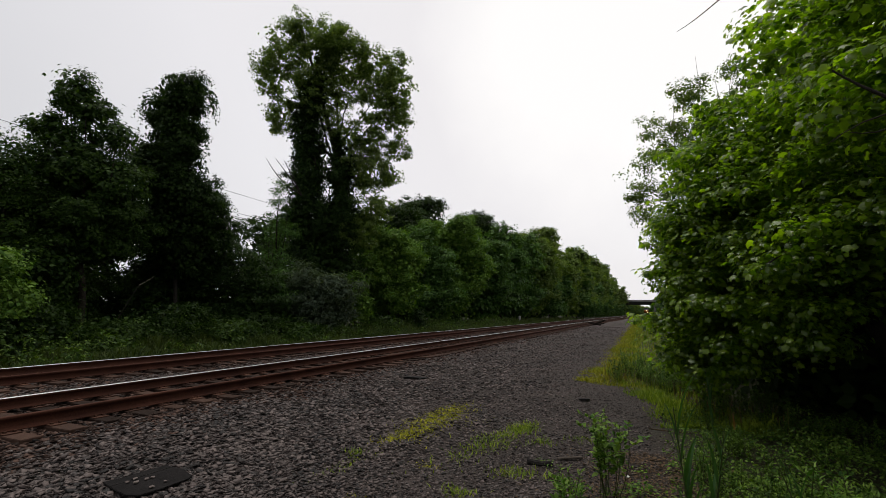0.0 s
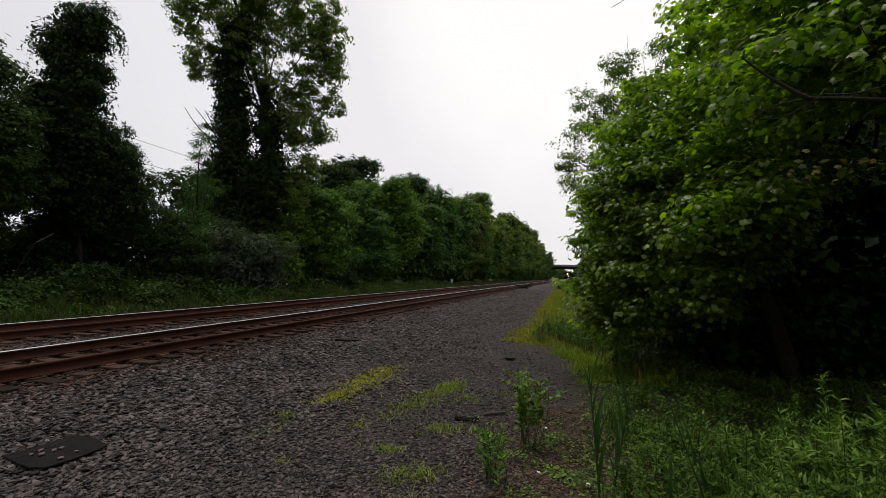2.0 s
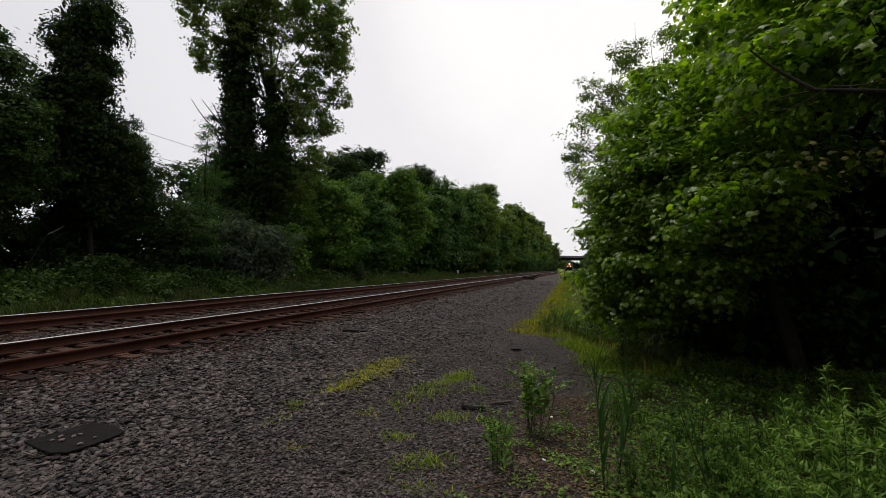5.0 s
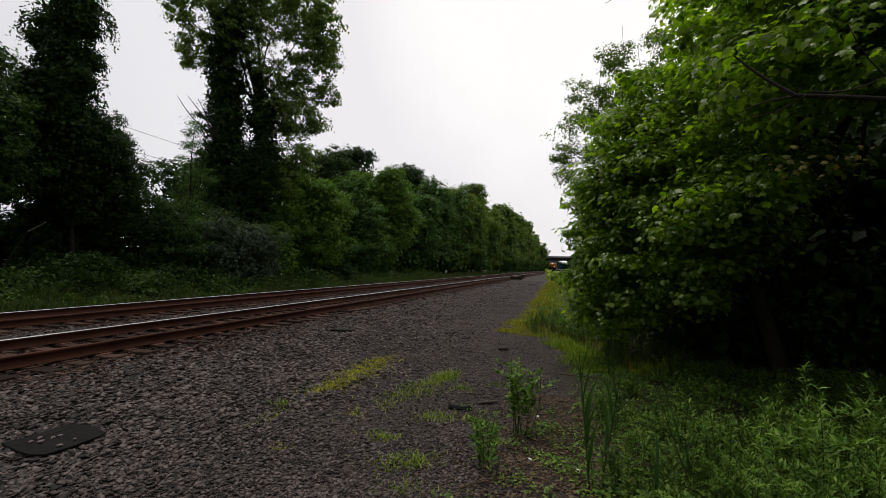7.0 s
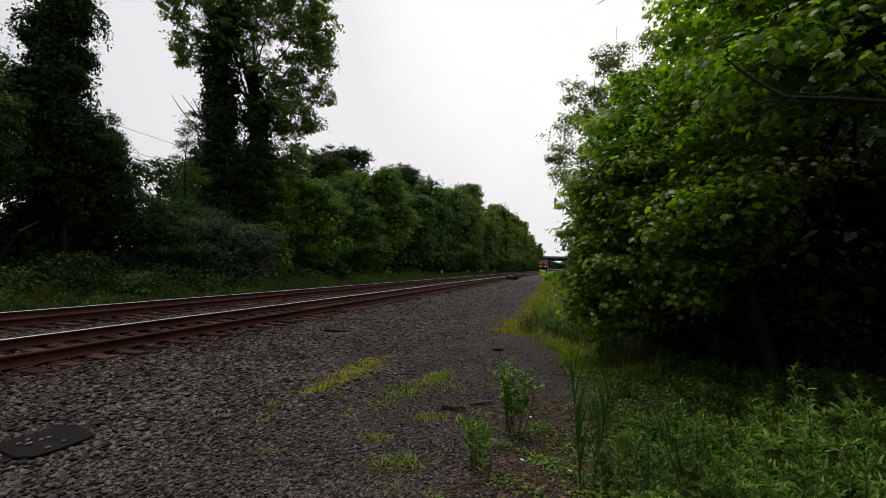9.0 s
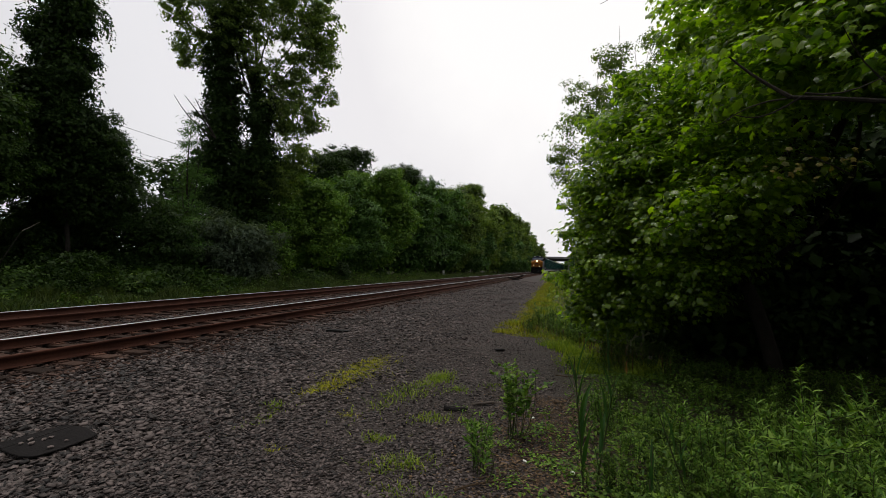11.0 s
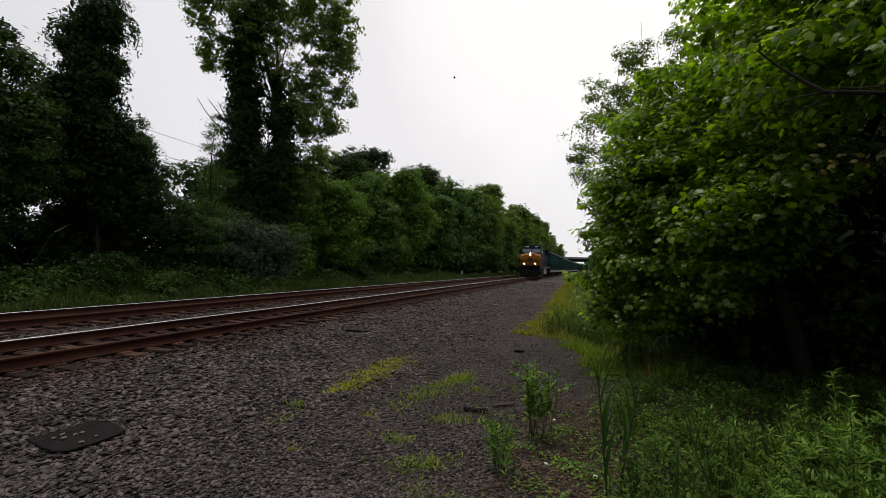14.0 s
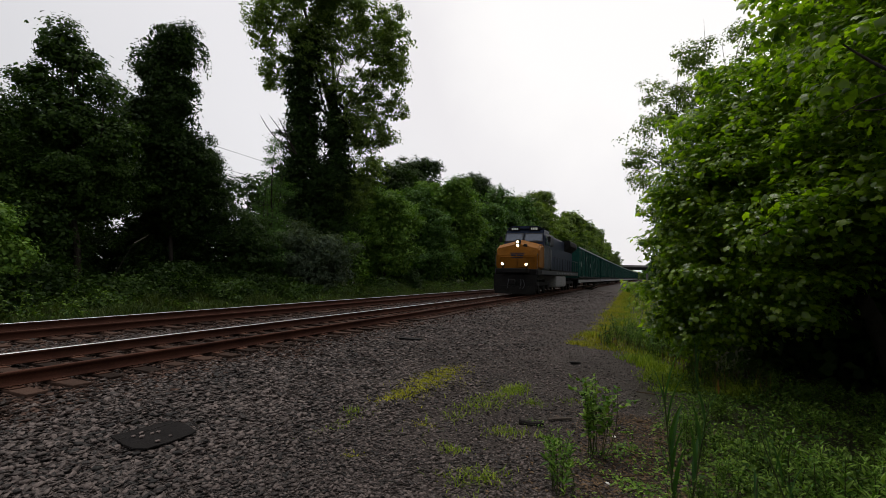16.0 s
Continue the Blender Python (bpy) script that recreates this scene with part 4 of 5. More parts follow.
def build_locomotive():
    L = thing("locomotive", pose(NEAR, 30.7, 0), "blue and yellow diesel freight locomotive with lit headlights", "locomotive")
    wheels = []
    part("underframe", box(-1.5, 1.5, 0.75, 22.0, 1.35, 1.72, bevel=0.04), M_BLACK, L)
    # pilot plate and plough
    bm = bmesh.new()
    prism(bm, [(-1.5, 1.35), (1.5, 1.35), (1.5, 0.45), (1.38, 0.12), (-1.38, 0.12), (-1.5, 0.45)], 0.42, 0.5)
    prism(bm, [(-1.42, 0.42), (0, -0.02), (1.42, 0.42)], 0.1, 0.62, "z")
    part("pilot", bm, M_BLACK, L, "black plough and pilot plate")
    part("anticlimber", box(-0.95, 0.95, 0.12, 0.75, 1.45, 1.75, bevel=0.05), M_BLACK, L)
    bm = bmesh.new()
    rod(bm, (0, 0.3, 0.88), (0, -0.25, 0.88), 0.12, 0.1)
    block(bm, -0.16, 0.16, -0.42, -0.18, 0.72, 1.04, bevel=0.05)
    part("coupler", bm, M_BLACK, L)
    for x in (-0.42, 0.42, 0.55):
        bm = bmesh.new()
        limb(bm, (x, 0.38, 1.05), (x * 1.05, 0.1, 0.45), 0.025, 0.025, 0.06, rng, 4, 6)
        part("air_hose", bm, M_GREY, L, "hanging brake hose")
    for s in (-1, 1):
        for k in range(4):
            z = 0.45 + k * 0.36
            part("step", box(s * 1.35 - 0.2, s * 1.35 + 0.2, 0.55 + k * 0.04, 0.9 + k * 0.04, z, z + 0.04), M_BLACK, L)
    # nose
    bm = prism(bmesh.new(), [(0.95, 1.74), (2.75, 1.74), (2.75, 3.62), (1.45, 3.50), (1.02, 3.26), (0.9, 2.6)], -1.52, 1.52, "x")
    for v in bm.verts:
        if v.co.z > 3.2:
            v.co.z -= 0.22
    bmesh.ops.subdivide_edges(bm, edges=[e for e in bm.edges if abs(e.verts[0].co.x - e.verts[1].co.x) > 1], cuts=1)
    for v in bm.verts:
        if abs(v.co.x) < 0.1 and v.co.z > 2.9:
            v.co.z += 0.34
    bmesh.ops.bevel(bm, geom=[e for e in bm.edges if min(abs(e.verts[0].co.x), abs(e.verts[1].co.x)) > 1.4], offset=0.1, segments=3, affect="EDGES")
    nose = part("nose", bm, M_YELLOW, L, "yellow nose with dark crest shapes")
    bm = bmesh.new()
    for x0, x1, z0, z1 in ((-0.52, 0.52, 2.72, 2.77), (-0.45, -0.08, 2.56, 2.66), (0.02, 0.45, 2.56, 2.66), (-0.40, 0.40, 2.42, 2.48)):
        block(bm, x0, x1, 0.895, 0.93, z0, z1, shear=(0.0, 0.0))
    part("crest", bm, M_BLUE, nose, "dark blue shapes of the maker's crest")
    part("nose_seam", box(-0.012, 0.012, 0.893, 0.93, 1.8, 2.62), M_BLACK, nose)
    part("nose_door", box(0.05, 0.62, 0.885, 0.92, 1.82, 2.40, bevel=0.015), M_YELLOW, nose, "yellow nose door")
    bm = bmesh.new()
    rod(bm, (0.52, 1.28, 3.22), (0.52, 1.0, 3.18), 0.17, sides=16)
    part("nose_port", bm, M_BLACK, nose, "dark round housing beside the lamps")
    bm = bmesh.new()
    rod(bm, (-1.2, 0.85, 2.5), (1.2, 0.85, 2.5), 0.018)
    for x in (-1.2, 1.2):
        rod(bm, (x, 0.85, 2.5), (x, 0.95, 1.75), 0.018)
    part("grab_rail", bm, M_YELLOW, nose)
    # cab
    bm = prism(bmesh.new(), [(2.55, 3.3), (3.1, 4.52), (3.3, 4.62), (5.4, 4.62), (5.4, 1.74), (2.55, 1.74)], -1.52, 1.52, "x")
    for v in bm.verts:
        if v.co.z > 4.3:
            v.co.x *= 0.9
    bmesh.ops.bevel(bm, geom=list(bm.edges), offset=0.11, segments=3, affect="EDGES")
    cab = part("cab", bm, M_BLUE, L, "dark blue crew cab")
    bm = prism(bmesh.new(), [(-1.38, 4.56), (-0.9, 4.74), (0.9, 4.74), (1.38, 4.56)], 2.95, 6.2)
    part("cab_roof", bm, M_BLUE, cab)
    tilt = math.degrees(math.atan2(3.1 - 2.55, 4.52 - 3.3))
    for x in (-0.72, 0.72):
        bm = box(-0.62, 0.62, -0.03, 0.03, -0.28, 0.28, bevel=0.03)
        part("windscreen", bm, M_GLASS, cab, "angled windscreen with the sky's reflection in its colour", at=pose(x, 2.80, 3.92, -tilt, 0, 0))
        bm = bmesh.new()
        for a, b, c, d in ((-0.68, 0.68, 0.27, 0.33), (-0.68, 0.68, -0.33, -0.27), (-0.68, -0.61, -0.33, 0.33), (0.61, 0.68, -0.33, 0.33), (-0.02, 0.36, -0.24, -0.22)):
            block(bm, a, b, -0.045, 0.02, c, d)
        part("window_frame", bm, M_GREY, cab, at=pose(x, 2.80, 3.92, -tilt, 0, 0))
        board = part("number_board", box(x - 0.36, x + 0.36, 2.93, 3.2, 4.42, 4.66, bevel=0.02), M_BLACK, cab)
        bm = bmesh.new()
        for k in range(4):
            block(bm, x - 0.24 + k * 0.13, x - 0.155 + k * 0.13, 2.915, 2.935, 4.47, 4.61)
        part("digit_bar", bm, M_BOARDLIT, board, "lit pale bars")
    for s in (-1, 1):
        for y0 in (3.35, 4.25):
            part("side_window", box(s * 1.50 - 0.03, s * 1.50 + 0.03, y0, y0 + 0.72, 3.45, 4.08, bevel=0.02), M_GLASS, cab)
    part("cab_door", box(1.5, 1.545, 4.55, 5.2, 1.8, 3.3, bevel=0.02), M_GREY, cab)
    for s in (-1, 1):
        part("cab_side_panel", box(s * 1.52 - 0.02, s * 1.52 + 0.02, 2.62, 4.45, 1.8, 3.36, bevel=0.015), M_GREY, cab, "grimy grey side panel")
        part("window_band", box(s * 1.505 - 0.02, s * 1.505 + 0.02, 3.2, 5.1, 4.12, 4.2, bevel=0.01), M_TANK, cab, "pale rain gutter over the side windows")
        bm = bmesh.new()
        for y in (2.7, 5.3):
            rod(bm, (s * 1.56, y, 1.9), (s * 1.56, y, 3.2), 0.018, sides=6)
        part("grab_iron", bm, M_TANK, cab)
        bm = bmesh.new()
        rod(bm, (s * 1.56, 3.0, 3.75), (s * 1.78, 3.0, 3.8), 0.015, sides=6)
        block(bm, s * 1.8 - 0.11, s * 1.8 + 0.11, 2.97, 3.03, 3.6, 4.0, bevel=0.01)
        part("mirror", bm, M_BLACK, cab)
    # lamps
    bm = box(-0.17, 0.17, 0.98, 1.3, 3.1, 3.66, bevel=0.05)
    casing = part("headlight_casing", bm, M_BLACK, L)
    for z in (3.25, 3.5):
        bm = bmesh.new()
        rod(bm, (0, 0.99, z), (0, 0.955, z), 0.075, sides=16)
        part("headlight", bm, M_LAMP, casing, "lit headlight")
    for x in (-0.83, 0.83):
        bm = bmesh.new()
        rod(bm, (x, 0.35, 2.0), (x, 0.12, 2.0), 0.13, sides=16)
        block(bm, x - 0.05, x + 0.05, 0.2, 0.34, 1.74, 1.92)
        c = part("ditch_light_casing", bm, M_BLACK, L)
        bm = bmesh.new()
        rod(bm, (x, 0.12, 2.0), (x, 0.1, 2.0), 0.075, sides=16)
        part("ditch_light", bm, M_LAMP, c, "lit ditch light")
    # long hood
    bm = box(-0.95, 0.95, 5.4, 21.2, 1.74, 4.48, bevel=0.12)
    hood = part("long_hood", bm, M_BLUE, L, "dark blue engine hood")
    for i in range(15):
        for s in (-1, 1):
            y = 5.7 + i * 0.86
            part("engine_door", box(s * 0.925 - 0.02, s * 0.925 + 0.02, y, y + 0.74, 1.95, 3.5, bevel=0.015), M_GREY, hood, "grey engine door")
    part("dynamic_brake", box(-1.2, 1.2, 5.6, 8.4, 3.6, 4.45, bevel=0.12), M_GREY, hood)
    bm = prism(bmesh.new(), [(-1.52, 4.45), (-1.4, 4.62), (1.4, 4.62), (1.52, 4.45), (1.52, 4.1), (0.92, 3.6), (-0.92, 3.6), (-1.52, 4.1)], 15.6, 20.6)
    part("radiator", bm, M_BLACK, hood, "flared black radiator wings")
    bm = bmesh.new()
    block(bm, -0.5, 0.5, 11.2, 12.6, 4.24, 4.55, bevel=0.05)
    for x in (-0.3, 0, 0.3):
        rod(bm, (x, 9.4, 4.42), (x, 9.0, 4.5), 0.04, 0.09)
    part("exhaust_stack", bm, M_BLACK, hood)
    for s in (-1, 1):
        part("walkway", box(s * 1.22 - 0.3, s * 1.22 + 0.3, 5.4, 21.6, 1.70, 1.78, bevel=0.01), M_BLACK, L)
        bm = bmesh.new()
        for y in np.linspace(5.6, 21.4, 12):
            rod(bm, (s * 1.48, y, 1.75), (s * 1.48, y, 2.75), 0.02, sides=6)
        rod(bm, (s * 1.48, 5.6, 2.75), (s * 1.48, 21.4, 2.75), 0.022, sides=6)
        part("handrail", bm, M_GREY, L, "grey steel handrail")
        part("sill_stripe", box(s * 1.5 - 0.01, s * 1.5 + 0.012, 2.0, 21.8, 1.40, 1.68), M_GREY, L)
        bm = bmesh.new()
        for k in range(13):
            block(bm, s * 1.515 - 0.006, s * 1.515 + 0.006, 8.2 + k * 0.92, 8.2 + k * 0.92 + 0.42, 1.48, 1.60)
        part("sill_mark", bm, M_TANK, L, "row of pale reflective marks along the sill")
        bm = bmesh.new()
        for y in (0.62, 1.1):
            rod(bm, (s * 1.46, y, 0.6), (s * 1.46, y, 2.7), 0.02, sides=6)
        rod(bm, (s * 1.46, 0.62, 2.7), (s * 1.46, 1.1, 2.7), 0.02, sides=6)
        part("front_handrail", bm, M_GREY, L)
    bm = box(-1.45, 1.45, 8.6, 13.6, 0.42, 1.34, bevel=0.16)
    part("fuel_tank", bm, M_TANK, L, "pale grey fuel tank")
    truck(1.9, 7.3, (2.6, 4.6, 6.6), L)
    truck(15.4, 20.8, (16.1, 18.1, 20.1), L)
    for y in (2.6, 4.6, 6.6, 16.1, 18.1, 20.1):
        wheels.append(wheelset("wheelset", y, L))
    L.scale = (1, 1, 1.06)
    return L, wheels


RIB = bpy.data.meshes.new("rib")
rib = box(-0.06, 0.06, 0, 0.13, 1.3, 4.66)
rib.to_mesh(RIB)
rib.free()
RIB.materials.append(M_GREEN)


def build_wagon():
    W = thing("container_wagon", pose(NEAR, 54, 0), "flat railway wagon loaded with ribbed green containers", "railway wagon", "wagons of the train")
    part("deck", box(-1.45, 1.45, 0.3, 27.2, 1.02, 1.2, bevel=0.02), M_BLACK, W)
    for s in (-1, 1):
        part("side_sill", box(s * 1.4 - 0.05, s * 1.4 + 0.05, 0.3, 27.2, 0.72, 1.18, bevel=0.02), M_TANK, W, "pale grey side sill")
    part("centre_beam", box(-0.35, 0.35, 0.3, 27.2, 0.6, 1.0), M_BLACK, W)
    for i in range(4):
        y0 = 0.55 + i * 6.7
        c = part("container", box(-1.38, 1.38, y0, y0 + 6.3, 1.24, 4.72, bevel=0.05), M_GREEN, W, "ribbed green waste container")
        for s in (-1, 1):
            for k in range(9):
                child("rib", RIB, c, at=pose(s * 1.40, y0 + 0.12 + k * 0.745, 0))
            part("top_rail", box(s * 1.40 - 0.07, s * 1.40 + 0.07, y0 - 0.02, y0 + 6.32, 4.62, 4.78, bevel=0.02), M_PALE, c, "pale scuffed top rail")
            part("lower_rail", box(s * 1.40 - 0.07, s * 1.40 + 0.07, y0, y0 + 6.3, 1.26, 1.42, bevel=0.02), M_BLACK, c)
            for y in (y0, y0 + 6.14):
                part("corner_post", box(s * 1.40 - 0.075, s * 1.40 + 0.075, y, y + 0.16, 1.3, 4.7, bevel=0.02), M_GREEN, c)
            for k in range(4):
                a, b, c0, d0 = y0 + 0.4 + 1.45 * k, random.uniform(0.3, 1.1), random.uniform(1.5, 3.6), random.uniform(0.12, 0.7)
                part("decal", box(s * 1.415 - 0.01, s * 1.415 + 0.01, a, a + b, c0, c0 + d0), (M_PALE, M_PALE, M_BLACK, M_GREY)[(k + i) % 4], c, "worn marking on the container")
    for y in (2.6, 24.9):
        truck(y - 1.3, y + 1.3, (y - 0.88, y + 0.88), W)
        for d in (-0.88, 0.88):
            wheelset("wheelset", y + d, W, 0.46)
    for y in (-0.35, 26.8):
        part("coupler", rod(bmesh.new(), (0, y, 0.88), (0, y + 1.0, 0.88), 0.12), M_BLACK, W)
    return W


LOCO, LOCO_WHEELS = build_locomotive()
WAGONS = [build_wagon()]
for i in range(8):
    WAGONS.append(copy_thing(WAGONS[0], pose(NEAR, 54 + 28.0 * (i + 1), 0)))


# ---- low plants ----
def blades(name, x, y, tall, mat, label, seed, width=0.012, lean=0.35, category="grass", base=None):
    """Grass: bent blades of three triangles each."""
    r = np.random.default_rng(seed)
    n = len(x)
    z = level(x, y) - 0.02 if base is None else base
    a = r.random(n) * 6.283
    d = np.stack([np.cos(a), np.sin(a)], -1)
    w = np.stack([-d[:, 1], d[:, 0]], -1) * (width * (0.6 + 0.8 * r.random(n)))[:, None]
    ln = lean * tall * r.random(n)
    foot = np.stack([x, y], -1)
    v = np.zeros((n, 5, 3))
    mid = foot + d * (ln * 0.35)[:, None]
    tip = foot + d * ln[:, None]
    v[:, 0, :2], v[:, 1, :2], v[:, 2, :2], v[:, 3, :2], v[:, 4, :2] = foot - w, foot + w, mid + w * 0.7, mid - w * 0.7, tip
    v[:, 0, 2] = v[:, 1, 2] = z
    v[:, 2, 2] = v[:, 3, 2] = z + tall * 0.6
    v[:, 4, 2] = z + tall
    f = np.array([(0, 1, 2), (0, 2, 3), (3, 2, 4)])
    f = (f[None] + 5 * np.arange(n)[:, None, None]).reshape(-1, 3)
    return tagged(new(name, mesh_of(name, v.reshape(-1, 3), f, mat)), label, category, kind="stuff")


def build_verge():
    r = np.random.default_rng(41)
    n = 64000
    y = 3 + 120 * r.random(n) ** 1.8
    u = -14.4 - 5.0 * r.random(n) ** 0.8
    lump = np.array([noise.noise(Vector((a * 0.7, b * 0.55, 5))) for a, b in zip(u, y)])
    tall = np.clip(np.interp(u, [-20, -17, -15.2, -14.4], [0.85, 0.6, 0.32, 0.08]) * (0.65 + 1.2 * lump + 0.3 * r.random(n)), 0.05, 1.2)
    blades("verge_grass", u + bend(y), y, tall, M_GRASS, "tall rank grass and weeds on the verge", 42, 0.014, lean=1.2)


build_verge()


def build_verge_weeds():
    r = np.random.default_rng(46)
    blobs = []
    for k in range(420):
        y = 2 + 62 * r.random() ** 1.5
        u = -15.4 - 4.4 * r.random() ** 0.8
        h = np.interp(u, [-19.8, -17, -15.4], [1.5, 0.95, 0.36]) * r.uniform(0.45, 1.15)
        x = u + float(bend(y))
        blobs.append((x, y, float(level(x, y)) + h * 0.45, h * r.uniform(0.5, 0.95), h * r.uniform(0.5, 0.95), h * 0.55))
    at, up = crown_points(blobs, 3600, 11, 0.13, r, -0.38)
    half = r.random(len(at)) < 0.55
    for sel, mat, label in ((half, M_COVER, "knee-high leafy green weeds on the verge"), (~half, M_LEAF_DEEP, "dark leafy weeds and brambles on the verge")):
        tagged(new("verge_weeds", leaves("verge_weeds", at[sel], up[sel], 0.125 * (0.5 + 0.9 * r.random(sel.sum())), LONG if mat is M_COVER else DIAMOND, mat, r, 0.4)), label, "weeds", kind="stuff")


build_verge_weeds()


def strip_left(y):
    return np.interp(y, [7.5, 9, 10, 11.5, 12.3, 13.2, 16, 20, 32, 72, 140], [0.35, 0.25, 0.0, -0.5, -1.55, -1.62, -1.4, -1.5, -1.7, -2.4, -1.0])


def build_right_grass():
    r = np.random.default_rng(43)
    n = 60000
    y = 8 + 90 * r.random(n) ** 2.2
    left = strip_left(y) + 0.12 * np.sin(y * 4) + 0.15 * r.normal(size=n)
    u = r.random(n) ** 1.3 * np.interp(y, [8, 13, 40], [0.9, 1.9, 2.6])
    x = left + u
    tall = np.clip(0.03 + 0.11 * u ** 1.3 * r.random(n) + 0.07 * r.random(n), 0.03, 0.36) * np.interp(y, [8, 30], [1, 1.6])
    tall *= 0.75 + 0.8 * np.clip(np.sin(3.3 * x + 1.1 * y) * np.sin(1.7 * y), 0, 1)
    pale = (u < 0.62 + 0.3 * np.sin(y * 2.1) + 0.25 * r.normal(size=n)) & (y > 11.4 + 0.3 * r.normal(size=n))
    blades("yellow_grass", x[pale], y[pale], tall[pale], M_MOSS, "low yellow-green grass at the edge of the gravel", 44, 0.009, 1.0)
    pale |= r.random(n) < 0.8 * (u > 0.85 + 0.25 * np.sin(1.7 * y))
    blades("green_grass", x[~pale], y[~pale], tall[~pale], M_TUFT, "green grass under the maple boughs", 45, 0.010, 0.9)


build_right_grass()


def build_dead_stalks():
    r = np.random.default_rng(48)
    n = 420
    y = 8.0 + 5.5 * r.random(n)
    x = strip_left(y) + 0.45 + 1.1 * r.random(n)
    blades("dead_stalks", x, y, 0.15 + 0.3 * r.random(n), M_STALK, "thin dead brown stalks among the grass", 49, 0.004, 0.6)


build_dead_stalks()


# tufts of thin yellow-green grass in the gravel: centre, half length, half width, turn, count, height
def build_tufts():
    spots = ((-3.05, 6.7, 1.05, 0.30, 92, 1300, 0.05, 0), (-3.1, 5.6, 0.45, 0.16, 80, 260, 0.05, 0), (-1.9, 5.9, 1.0, 0.26, 75, 560, 0.07, 1), (-1.75, 6.75, 0.4, 0.16, 80, 420, 0.08, 1), (-1.35, 6.2, 0.25, 0.14, 60, 120, 0.06, 1),
             (-3.1, 4.4, 0.42, 0.16, 80, 170, 0.05, 1), (-3.2, 4.75, 0.12, 0.1, 0, 70, 0.07, 1), (-2.3, 4.8, 0.15, 0.12, 0, 50, 0.04, 0), (-1.72, 4.25, 0.2, 0.13, 0, 150, 0.06, 1), (-1.3, 3.75, 0.3, 0.2, 30, 330, 0.06, 1), (-1.35, 4.95, 0.3, 0.17, 20, 150, 0.07, 1),
             (-0.95, 5.0, 0.12, 0.1, 0, 40, 0.05, 1), (-1.15, 3.3, 0.25, 0.15, 0, 120, 0.05, 1), (-2.5, 3.7, 0.1, 0.1, 0, 25, 0.04, 0), (-2.55, 6.6, 0.6, 0.35, 80, 220, 0.03, 0), (-0.9, 6.6, 0.2, 0.15, 0, 60, 0.07, 1), (-0.75, 7.6, 0.2, 0.2, 0, 50, 0.08, 1))
    for k, (cx, cy, a, b, turn, n, h, green) in enumerate(spots):
        r = np.random.default_rng(90 + k)
        n = int(n * (1.4 if green else 3.6))
        p, q = r.normal(0, 0.5, n) * a, r.normal(0, 0.5, n) * b
        c, s = math.cos(radians(turn)), math.sin(radians(turn))
        x, y = cx + p * c - q * s, cy + p * s + q * c
        blades("grass_tuft", x, y, h * (0.85 if green else 0.8) * (0.4 + r.random(n)), (M_MOSS, M_TUFT)[green], ("thin yellow moss-like grass growing through the gravel", "small green grass tuft growing through the gravel")[green], 120 + k, 0.009 - 0.003 * green, 1.6)


build_tufts()


def stem_plant(name, m, h, stems, seed, mat, label, leaf=0.09, wide=0.10, group="", pitch=0.045, rise=0.35, shape=None, start=0.12, sprays=0):
    """An upright weed: leaning stems with narrow leaves all the way up."""
    r = np.random.default_rng(seed)
    t = thing(name, m, label, "weed", group)
    at, up, size = [], [], []
    for k in range(stems):
        a = r.random() * 6.283
        lean = r.uniform(0.05, 0.28)
        foot = Vector((math.cos(a), math.sin(a), 0)) * wide * r.random()
        hh = h * r.uniform(0.65, 1.0)
        tip = foot + Vector((math.cos(a) * lean * hh, math.sin(a) * lean * hh, hh))
        bm = bmesh.new()
        limb(bm, foot + Vector((0, 0, -0.03)), tip, 0.005, 0.002, 0.03, r, 4, 5)
        part("stem", bm, M_STEM, t)
        runs = [(foot, tip, hh)]
        for j in range(sprays):
            g = r.uniform(0.45, 0.85)
            b = a + r.normal(0, 1.4)
            ln = hh * r.uniform(0.18, 0.34)
            p = foot.lerp(tip, g)
            q = p + Vector((math.cos(b) * ln, math.sin(b) * ln, ln * r.uniform(0.25, 0.8)))
            bm = bmesh.new()
            limb(bm, p, q, 0.003, 0.0015, 0.01, r, 3, 5)
            part("side_stem", bm, M_STEM, t)
            runs.append((p, q, ln))
        for p, q, ln in runs:
            n = int(ln / pitch * 2)
            for i in range(n):
                f = (start if p is foot else 0.15) + 0.9 * i / n
                if f > 1.03:
                    continue
                at.append(p.lerp(q, min(f, 1.0)))
                size.append(leaf * (0.55 + 0.6 * r.random()) * np.interp(f, [0.1, 0.5, 1.0], [0.7, 1.0, 0.65]))
    at, size = np.array(at), np.array(size)
    n = len(at)
    a = np.arange(n) * 2.4 + r.normal(0, 0.3, n)
    tilt = r.uniform(0.1, 1.5, n)
    up = np.stack([-np.cos(a) * tilt, -np.sin(a) * tilt, np.ones(n)], -1) + r.normal(0, 0.3, (n, 3))
    tv, tf = shape or BLADE
    up /= np.linalg.norm(up, axis=1)[:, None]
    d = np.stack([np.cos(a), np.sin(a), rise + 0.35 * r.random(n)], -1)
    d -= up * (d * up).sum(1)[:, None]
    d /= np.linalg.norm(d, axis=1)[:, None]
    s = np.cross(d, up)
    v = tv[None, :, 0, None] * s[:, None] + tv[None, :, 1, None] * d[:, None] + tv[None, :, 2, None] * up[:, None]
    v = v * size[:, None, None] + at[:, None]
    f = (tf[None] + len(tv) * np.arange(n)[:, None, None]).reshape(-1, 3)
    child("foliage", mesh_of("foliage", v.reshape(-1, 3), f, mat), t)
    return t


